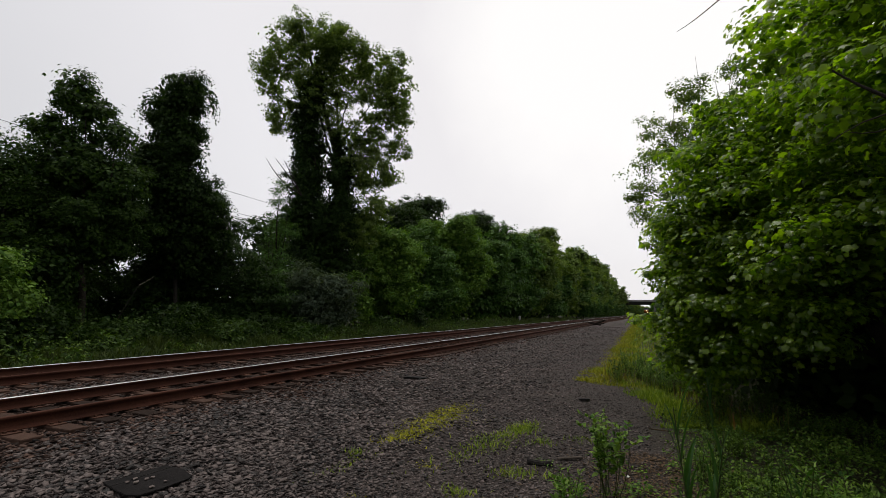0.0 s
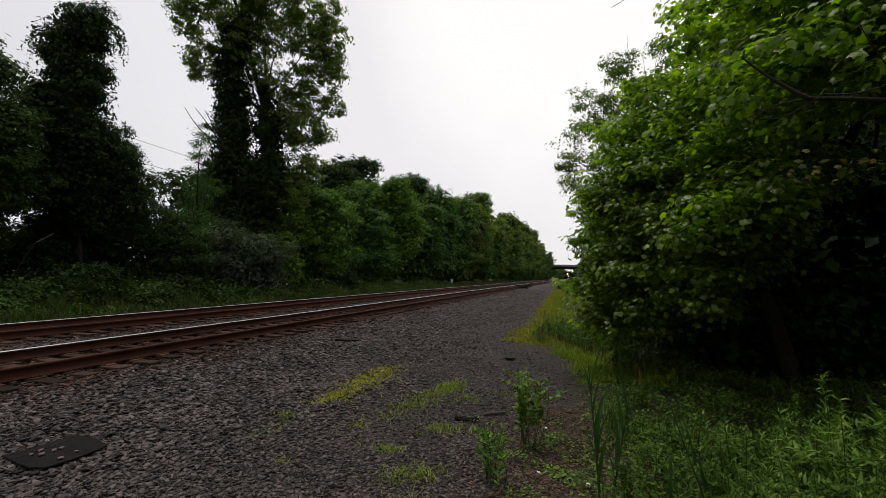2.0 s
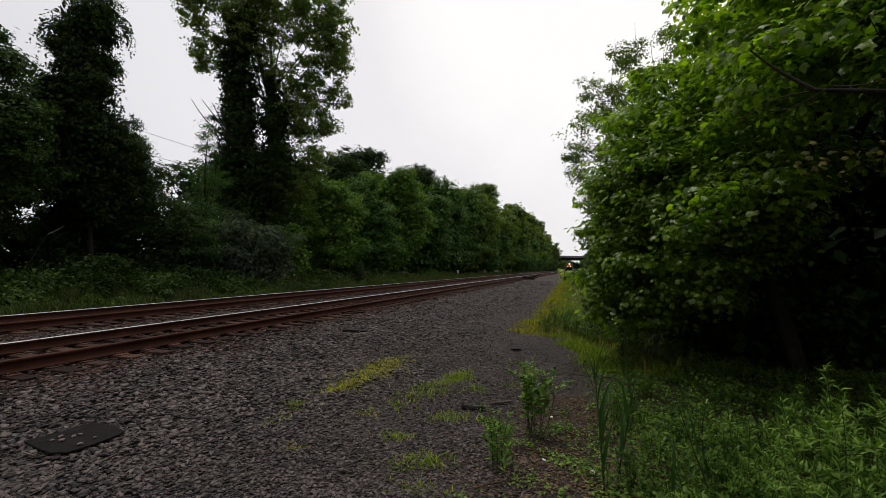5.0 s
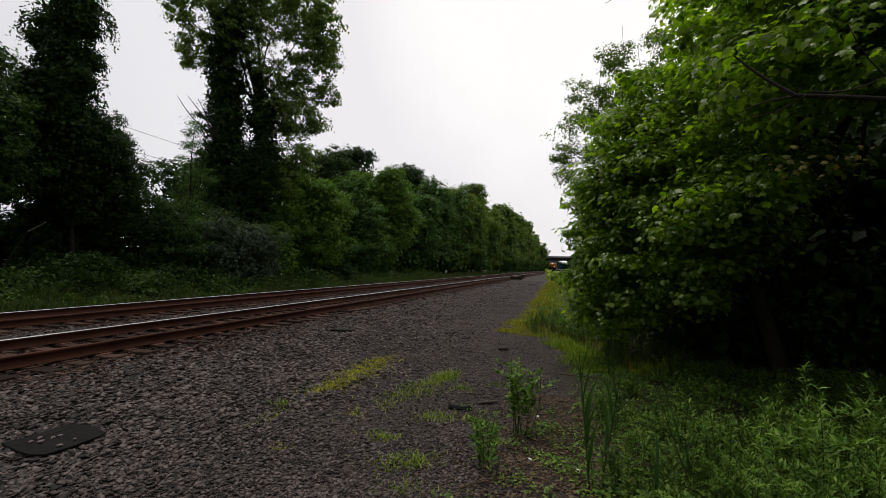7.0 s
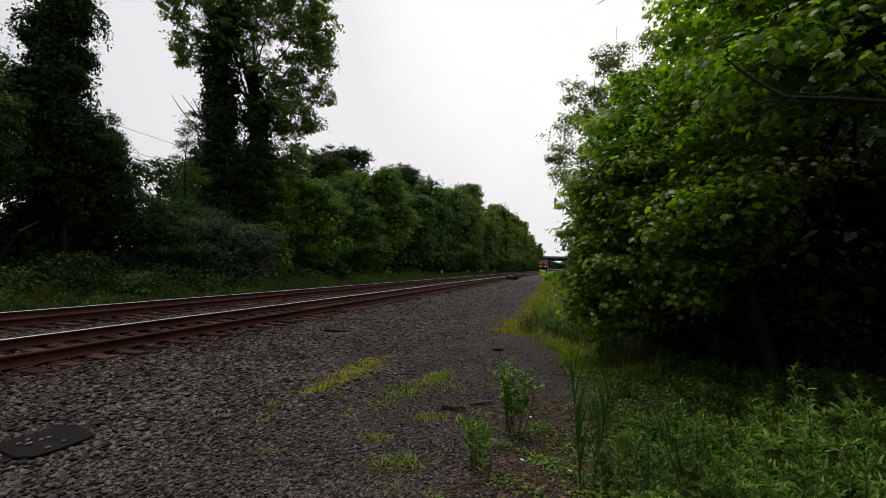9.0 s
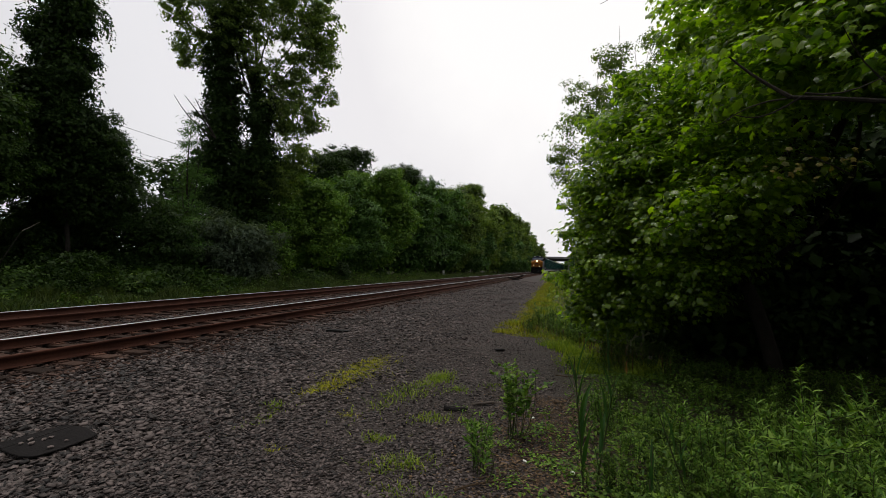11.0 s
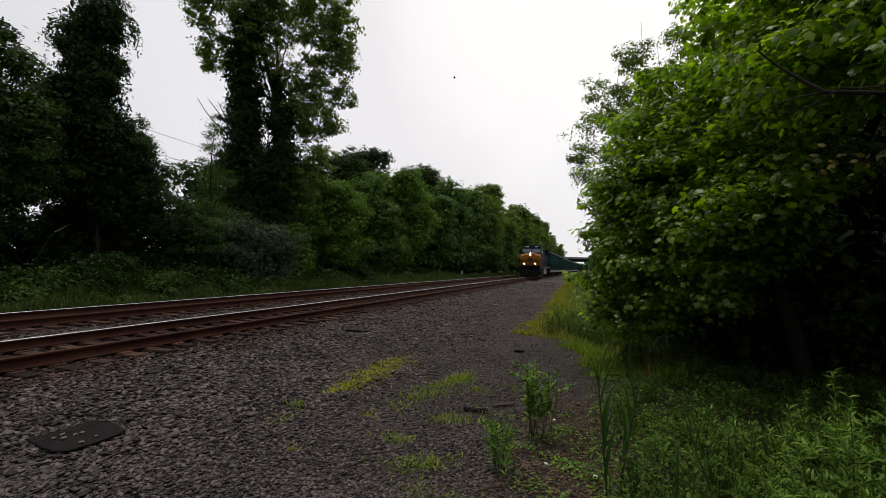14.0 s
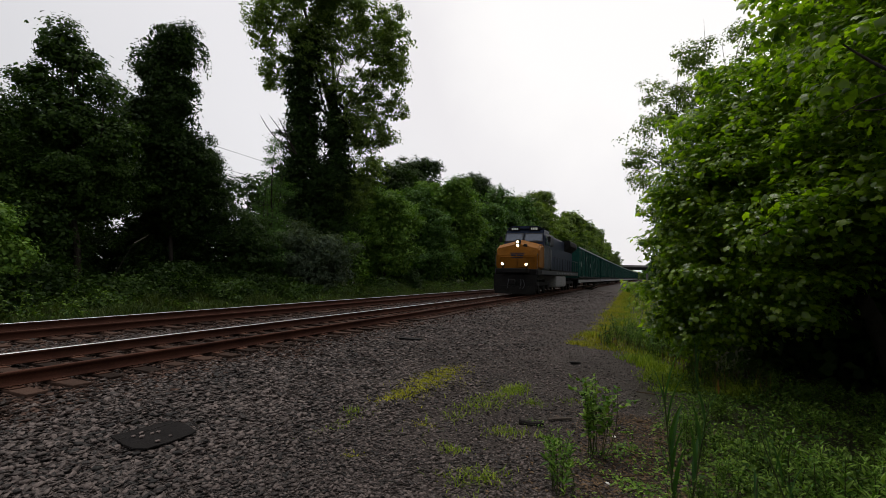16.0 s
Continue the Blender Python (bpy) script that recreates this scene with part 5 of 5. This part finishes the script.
def build_weeds():
    def spot(x, y, turn=0, s=1.0):
        return pose(x, y, float(level(x, y)), 0, 0, turn) @ Matrix.Scale(s, 4)
    stem_plant("weed", spot(-0.42, 4.75), 0.80, 11, 201, M_WEED, "bushy green weed with broad pointed leaves on bare soil", 0.085, 0.13, pitch=0.034, rise=-0.35, shape=OVAL, start=0.32, sprays=1)
    stem_plant("weed", spot(-0.60, 3.75), 0.50, 9, 202, M_WEED, "low bushy green weed at the edge of the gravel", 0.085, 0.15, pitch=0.026, rise=0.0, shape=LONG, start=0.2, sprays=1)
    a = stem_plant("goldenrod", spot(1.46, 3.22), 1.2, 4, 203, M_WEED, "tall green goldenrod with narrow leaves", 0.095, 0.12, "weeds beside the path", pitch=0.016, sprays=4)
    b = stem_plant("goldenrod", spot(1.6, 2.75), 1.0, 5, 204, M_WEED, "tall green goldenrod with narrow leaves", 0.09, 0.16, "weeds beside the path", pitch=0.016, sprays=4)
    c = stem_plant("goldenrod", spot(1.1, 4.2), 0.52, 5, 205, M_WEED, "leafy green weed among low growth", 0.075, 0.2, "weeds beside the path", pitch=0.015, sprays=2)
    d = stem_plant("goldenrod", spot(0.75, 3.6), 0.34, 6, 206, M_COVER, "leafy dark green weed among low growth", 0.065, 0.2, "weeds beside the path", pitch=0.016, shape=LONG, sprays=1)
    e = stem_plant("nettle", spot(1.0, 5.0), 0.4, 5, 207, M_COVER, "low dark green weed with broad leaves", 0.07, 0.18, "weeds beside the path", pitch=0.03, rise=0.0, shape=OVAL, sprays=1)
    r = random.Random(5)
    for x, y, s in ((1.85, 3.2, 0.85), (2.2, 3.6, 0.95), (1.2, 2.75, 0.7), (1.75, 4.2, 0.7), (2.6, 4.4, 0.8), (1.95, 2.7, 0.9), (2.3, 3.0, 0.95), (1.45, 2.45, 0.75), (0.95, 2.6, 0.55), (1.7, 3.5, 0.7)):
        copy_thing(r.choice((a, b)), spot(x, y, r.uniform(0, 360), s))
    for k in range(64):
        y = r.uniform(8.2, 14.5)
        copy_thing(r.choice((c, d, e)), spot(float(strip_left(y)) + r.uniform(0.6, 1.9), y, r.uniform(0, 360), r.uniform(0.7, 1.35)))
    n = 0
    while n < 240:
        y = r.uniform(2.5, 8.6)
        x = r.uniform(0.3, 0.7 * y + 0.6)
        if x < 0.42 + 0.1 * math.sin(y * 3) and r.random() < 0.8:
            continue
        s = r.uniform(0.55, 1.15) * (1.3 if x > 1.1 and y < 4.6 else 0.8)
        copy_thing(r.choice((c, c, c, d) if x > 0.5 and y < 4.6 else (d, e, e, d, c)), spot(x, y, r.uniform(0, 360), s))
        n += 1


BLADE = (np.array([(0, 0, 0), (0.085, 0.25, 0.03), (0.08, 0.6, 0.0), (0, 1, -0.2), (-0.08, 0.6, 0.0), (-0.085, 0.25, 0.03)]), np.array([(0, 1, 5), (1, 2, 4), (1, 4, 5), (2, 3, 4)]))
build_weeds()


def build_cover():
    r = np.random.default_rng(51)
    n = 58000
    y = 2.4 + 6.8 * r.random(n) ** 1.3
    x = 0.05 + (0.75 * y + 0.6) * r.random(n)
    hump = 0.14 + 0.12 * np.sin(2.3 * x + 1.1 * y) * np.sin(1.9 * y - x) + 0.05 * np.sin(7 * x + 5 * y)
    keep = r.random(n) < np.clip((x - 0.0) * 1.6, 0.06, 1)
    x, y, hump = x[keep], y[keep], hump[keep]
    n = len(x)
    z = level(x, y) + np.clip(hump * np.clip(x * 1.5, 0.25, 1.1), 0.02, 0.4) * (0.35 + 0.75 * r.random(n))
    up = np.stack([0 * x, 0 * x, 1 + 0 * x], -1)
    tagged(new("ground_cover", leaves("ground_cover", np.stack([x, y, z], -1), up, 0.022 + 0.036 * r.random(n) ** 2, OVAL, M_COVER, r, 0.1)), "dense low leafy green plants under the trees", "plants", kind="stuff")
    n = 1500
    c = r.integers(0, 34, n)
    cx, cy = r.normal(-0.15, 0.35, 34), 2.9 + 3.2 * r.random(34)
    x, y = cx[c] + r.normal(0, 0.07, n), cy[c] + r.normal(0, 0.07, n)
    up = np.stack([0 * x, 0 * x, 1 + 0 * x], -1)
    tagged(new("seedlings", leaves("seedlings", np.stack([x, y, level(x, y) + 0.02 + 0.05 * r.random(n)], -1), up, 0.02 + 0.025 * r.random(n), OVAL, M_WEED, r, 0.1)), "small green seedlings on bare soil", "plants", kind="stuff")
    n = 6500
    x, y = r.normal(-0.05, 0.4, n), 2.8 + 3.6 * r.random(n)
    up = np.stack([0 * x, 0 * x, 1 + 0 * x], -1)
    tagged(new("leaf_litter", leaves("leaf_litter", np.stack([x, y, level(x, y) + 0.012], -1), up * 3, 0.015 + 0.028 * r.random(n), DIAMOND, M_LITTER, r, 0.0)), "scattered brown dead leaves and chips on soil", "leaf litter", kind="stuff")


build_cover()


def build_field():
    r = np.random.default_rng(58)
    n = 16000
    x, y = 0.6 + 13 * r.random(n), -16 + 19 * r.random(n)
    blades("rough_grass", x, y, 0.12 + 0.3 * r.random(n), M_WEED, "rough green grass and weeds behind the path", 59, 0.02, 0.8)


build_field()


def reed(x, y, h, n, seed, lean=0.12, turn=0.0, tint=None):
    """A reed: a straight stem with long arching flat leaves."""
    r = np.random.default_rng(seed)
    t = thing("reed", pose(x, y, float(level(x, y))), "single tall green reed with long flat leaves", "reed", "reeds beside the path")
    bm = bmesh.new()
    tip = Vector((math.cos(turn) * lean, math.sin(turn) * lean, h))
    limb(bm, (0, 0, -0.03), tip, 0.008, 0.003, 0.01, r, 4, 6)
    part("stem", bm, M_STEM, t)
    for k in range(n):
        f = 0.12 + 0.75 * k / n
        base = tip * f
        a = turn + (0 if k % 2 else math.pi) + r.normal(0, 0.5)
        d = Vector((math.cos(a), math.sin(a), 0))
        w = Vector((-d.y, d.x, 0)) * r.uniform(0.009, 0.015)
        ln = h * r.uniform(0.35, 0.55)
        rows = []
        for i in range(7):
            g = i / 6
            p = base + d * (ln * 0.26 * g ** 1.7) + Vector((0, 0, ln * (g - 0.12 * g ** 3)))
            s = (1 - g ** 2.2) * (0.55 + 0.9 * min(g * 3, 1)) + 0.02
            rows.append((p - w * s, p + Vector((0, 0, -0.004)) + d * 0.003, p + w * s))
        bm = bmesh.new()
        vs = [[bm.verts.new(q) for q in row] for row in rows]
        for i in range(6):
            for j in range(2):
                bm.faces.new((vs[i][j], vs[i][j + 1], vs[i + 1][j + 1], vs[i + 1][j]))
        part("leaf", bm, tint or M_REED, t, smooth=True)


reed(0.20, 3.72, 1.02, 9, 301, 0.10, 2.6)
reed(0.30, 3.95, 0.85, 7, 302, 0.16, 0.4)
reed(0.98, 3.75, 0.75, 6, 303, 0.28, 2.9)
reed(0.62, 3.45, 0.50, 4, 304, 0.05, 1.0)
reed(0.95, 7.45, 0.34, 4, 305, 0.10, 1.5, M_DRY)
reed(0.75, 7.9, 0.85, 6, 306, 0.12, 2.0)


# ---- things lying on the gravel ----
def lying(name, x, y, z, turn, bm, mat, label, category):
    me = bpy.data.meshes.new(name)
    bm.to_mesh(me)
    bm.free()
    me.materials.append(mat)
    ob = new(name, me)
    ob.matrix_basis = pose(x, y, float(level(x, y)) + z, 0, 0, turn)
    return tagged(ob, label, category)


def build_litter():
    bm = prism(bmesh.new(), [(-0.33, -0.23), (-0.04, -0.30), (0.16, -0.33), (0.27, -0.28), (0.30, -0.1), (0.29, 0.16), (0.25, 0.24), (0.0, 0.33), (-0.24, 0.33), (-0.28, 0.14), (-0.28, -0.07)], 0, 0.014, "z")
    bmesh.ops.bevel(bm, geom=list(bm.edges), offset=0.004, segments=2, affect="EDGES")
    lying("rubber_mat", -4.32, 3.07, 0.034, 0, bm, M_BOARD, "torn flat black rubber mat lying on the ballast", "mat")
    for k in range(7):
        bm = bmesh.new()
        bmesh.ops.create_icosphere(bm, subdivisions=1, radius=random.uniform(0.014, 0.03))
        for v in bm.verts:
            v.co = Vector((v.co.x * 1.3, v.co.y * 0.9, v.co.z * 0.5)) * random.uniform(0.75, 1.2)
        lying("ballast_stone", -4.32 + random.uniform(-0.2, 0.22), 3.07 + random.uniform(-0.2, 0.22), 0.058, random.uniform(0, 180), bm, M_STONE, "small grey stone lying on the rubber mat", "stone")
    part("seam", box(-0.155, -0.145, -0.27, 0.32, 0.014, 0.018), M_CHAR, bpy.data.objects["rubber_mat"])
    bm = bmesh.new()
    limb(bm, (-0.15, 0, 0.02), (0.13, 0.02, 0.025), 0.038, 0.024, 0.012, rng, 5, 8)
    lying("charred_log", -1.17, 5.32, 0.01, 12, bm, M_CHAR, "short charred black log lying on the gravel", "log")
    bm = box(-0.15, 0.15, -0.026, 0.026, 0, 0.022, bevel=0.008, shear=(0.01, 0.004))
    lying("plank", -0.93, 5.72, 0.015, 38, bm, M_PLANK, "short piece of weathered grey plank on gravel", "plank")
    lying("steel_plate", -5.2, 10.12, 0.02, 5, box(-0.28, 0.28, -0.09, 0.09, 0, 0.035, bevel=0.01, shear=(0.03, 0.0)), M_BLACK, "flat dark steel plate lying on the ballast", "plate")
    lying("steel_plate", -1.25, 9.6, 0.02, 25, box(-0.1, 0.1, -0.05, 0.05, 0, 0.03, bevel=0.01), M_BLACK, "small dark steel scrap on the path", "plate")
    for x, y, s in ((0.12, 4.02, 0.028), (-0.28, 4.15, 0.02), (-0.3, 5.5, 0.024)):
        bm = bmesh.new()
        bmesh.ops.create_icosphere(bm, subdivisions=1, radius=s)
        for v in bm.verts:
            v.co = Vector((v.co.x * 1.2, v.co.y * 0.9, v.co.z * 0.5)) * random.uniform(0.8, 1.2)
        lying("pale_stone", x, y, 0.02, random.uniform(0, 180), bm, M_WHITE, "small pale stone lying among weeds", "stone")
    for x, y, ln, a in ((-0.2, 4.4, 0.5, 20), (-0.55, 3.5, 0.45, 35), (0.25, 5.2, 0.6, 120), (0.05, 6.3, 0.5, 60), (-0.1, 5.0, 0.4, 150), (0.35, 7.7, 0.9, 5)):
        bm = bmesh.new()
        limb(bm, (-ln / 2, 0, 0), (ln / 2, 0, 0.02), 0.009, 0.004, 0.03, rng, 5, 6)
        lying("stick", x, y, 0.02, a, bm, M_LITTER, "thin dead brown stick on the soil", "stick")
    # a heap of dead boughs beside the rails
    t = thing("dead_boughs", pose(-6.35, 62.5, float(level(-6.35, 62.5))), "small heap of dark dead boughs beside the track", "branches")
    for k in range(9):
        bm = bmesh.new()
        a = random.uniform(-0.5, 0.5) + (math.pi if k % 2 else 0)
        limb(bm, (-0.5 * math.cos(a), -0.4 * math.sin(a), 0.05), (1.1 * math.cos(a), 0.8 * math.sin(a), random.uniform(0.15, 0.85)), 0.10, 0.045, 0.1, rng, 4, 6)
        part("bough", bm, M_TWIG, t)
    # marker post on the verge
    t = thing("marker_post", pose(-19.1, 73.1, float(level(-19.1, 73.1))), "short white marker post on the grassy verge", "post")
    part("post", box(-0.13, 0.13, -0.13, 0.13, -0.1, 0.95, bevel=0.03), M_WHITE, t)
    part("cap", box(-0.16, 0.16, -0.16, 0.16, 0.95, 1.05, bevel=0.03), M_WHITE, t)


build_litter()


# ---- bare branches ----
def build_branches():
    r = np.random.default_rng(77)
    t = thing("bare_branch", pose(2.45, 3.6, 2.5), "dark bare branch reaching out of the maple foliage", "branch")
    bm = bmesh.new()
    limb(bm, (0.9, 0.55, -0.06), (-1.01, -0.2, 0.03), 0.021, 0.014, 0.02, r, 6, 7)
    limb(bm, (-1.01, -0.2, 0.03), (-1.37, -0.2, 0.33), 0.014, 0.005, 0.01, r, 5, 6)
    part("limb", bm, M_TWIG, t)
    for a, b in (((-0.95, -0.2, 0.03), (-1.33, -0.2, -0.07)), ((-0.9, -0.18, 0.03), (-1.42, -0.15, -0.12)), ((-0.93, -0.2, 0.05), (-0.45, -0.25, 0.16)), ((-0.2, 0.0, 0.0), (-0.75, -0.25, 0.45))):
        bm = bmesh.new()
        limb(bm, a, b, 0.008, 0.0025, 0.03, r, 5, 6)
        part("twig", bm, M_TWIG, t)
    t = thing("hanging_twig", pose(1.1, 3.7, 3.62), "thin bare twig hanging out from the maple tops", "branch")
    bm = bmesh.new()
    limb(bm, (0.4, 0.1, 0.3), (-0.57, -0.2, -0.1), 0.007, 0.004, 0.01, r, 4, 6)
    limb(bm, (-0.57, -0.2, -0.1), (-0.84, -0.2, -0.27), 0.004, 0.0015, 0.015, r, 4, 6)
    part("twig", bm, M_TWIG, t)
    t = thing("bare_branch", pose(1.75, 9.2, 5.3), "pale bare twigs standing above the maple tops", "branch")
    for k in range(7):
        bm = bmesh.new()
        foot = Vector((-0.6 + 0.2 * k, 0.1 * (k % 3), -0.4))
        limb(bm, foot, foot + Vector((r.uniform(-0.25, 0.1), 0, r.uniform(0.7, 1.3))), 0.007, 0.002, 0.08, r, 5, 5)
        part("twig", bm, M_WOOD, t)
    t = thing("withered_spray", pose(1.93, 4.15, 2.24), "spray of withered yellow-brown leaves among green maple", "branch")
    bm = bmesh.new()
    limb(bm, (0.35, 0.25, -0.05), (-0.2, -0.2, 0.05), 0.008, 0.003, 0.02, r, 4, 6)
    part("twig", bm, M_TWIG, t)
    at = np.stack([r.uniform(-0.3, 0.25, 46), r.uniform(-0.25, 0.2, 46), r.normal(0, 0.05, 46)], -1)
    child("foliage", leaves("foliage", at, np.tile((0.0, -0.5, 0.8), (46, 1)), 0.05 * (0.6 + 0.7 * r.random(46)), MAPLE, M_WITHERED, r, 0.6), t)
    t = thing("dead_branch", pose(-18.6, 11.0, 0.9), "fallen grey branch propped in the low growth", "branch")
    bm = bmesh.new()
    limb(bm, (-0.3, 0.1, -0.9), (0.2, 0.87, 1.34), 0.02, 0.012, 0.06, r, 5, 6)
    part("limb", bm, M_TWIG, t)
    bm = bmesh.new()
    limb(bm, (0.2, 0.87, 1.34), (0.2, 1.44, 1.71), 0.012, 0.005, 0.05, r, 5, 6)
    part("twig", bm, M_WOOD, t)
    t = thing("dead_branch", pose(-22.6, 25.2, 9.9), "bare dead branch beside the vine-covered trunk", "branch")
    for b in ((0, -2.3, 1.5), (0.1, -3.2, 1.2), (0, -1.5, 1.6)):
        bm = bmesh.new()
        limb(bm, (0, 0.4, -0.4), b, 0.06, 0.015, 0.12, r, 5, 6)
        part("twig", bm, M_TWIG, t)


build_branches()


# ---- wires behind the trees ----
def build_wires():
    t = thing("power_line", pose(-60, 40, 0), "thin black overhead wires on wooden poles", "power line")
    for y in (-60, 130):
        bm = bmesh.new()
        rod(bm, (0, y, -1), (0, y, 23), 0.2, 0.13, 10)
        block(bm, -1.2, 1.2, y - 0.08, y + 0.08, 21.4, 21.6)
        part("pole", bm, M_BARK, t)
    for dx, z in ((0, 22.0), (0, 18.9), (0, 18.3)):
        bm = bmesh.new()
        last = None
        for k in range(25):
            f = k / 24
            p = Vector((dx, -60 + 190 * f, z - 2.4 * 4 * f * (1 - f)))
            if last:
                rod(bm, last, p, 0.028, sides=5)
            last = p
        part("wire", bm, M_WIRE, t)


build_wires()


# ---- a bird ----
def build_bird():
    t = thing("bird", pose(-8, 48, 22), "small dark bird gliding across the pale sky", "bird")
    bm = bmesh.new()
    bmesh.ops.create_uvsphere(bm, u_segments=10, v_segments=8, radius=0.06)
    for v in bm.verts:
        v.co = Vector((v.co.x, v.co.y * 2.4, v.co.z * 0.9))
    part("body", bm, M_BLACK, t, smooth=True)
    for s in (-1, 1):
        bm = prism(bmesh.new(), [(0, -0.06), (s * 0.16, -0.04), (s * 0.3, 0.05), (s * 0.15, 0.06), (0, 0.07)], 0.0, 0.012, "z")
        part("wing", bm, M_BLACK, t, at=pose(0, 0, 0.02, 0, -s * 18, 0))
    part("tail", prism(bmesh.new(), [(-0.02, 0.1), (0.02, 0.1), (0.05, 0.24), (-0.05, 0.24)], 0.0, 0.01, "z"), M_BLACK, t)
    return t


BIRD = build_bird()

SPEED = 20.0


def on_line(start, length):
    """The pose of a vehicle whose leading end is at start, by both its ends on the curve."""
    a = Vector((NEAR + float(bend(start)), start, 0))
    b = Vector((NEAR + float(bend(start + length)), start + length, 0))
    turn = math.degrees(math.atan2(-(b.x - a.x), b.y - a.y))
    return pose(a.x, a.y, 0, 0, 0, turn)


def motions():
    times = [i * 0.5 for i in range(33)]
    walk(LOCO, [(t, on_line(30.7 + SPEED * (16 - t), 22.3)) for t in times])
    for i, w in enumerate(WAGONS):
        walk(w, [(t, on_line(53.6 + 28.0 * i + SPEED * (16 - t), 27.5)) for t in times])
    # a bird crosses the sky from the maples to the cottonwood
    walk(BIRD, [(t, pose(-0.7 - 13.0 * (t - 13), 51 - 3.8 * (t - 13), 21.0 + 0.65 * (t - 13), 0, 0, -74)) for t in times])
    # the wheels roll towards -y
    step = 1 / FPS
    for w in LOCO_WHEELS:
        foot = w.matrix_basis.translation.copy()
        walk(w, [(k * step, pose(foot.x, foot.y, foot.z, math.degrees(SPEED * k * step / 0.52) % 360)) for k in range(16 * FPS + 1)])


motions()
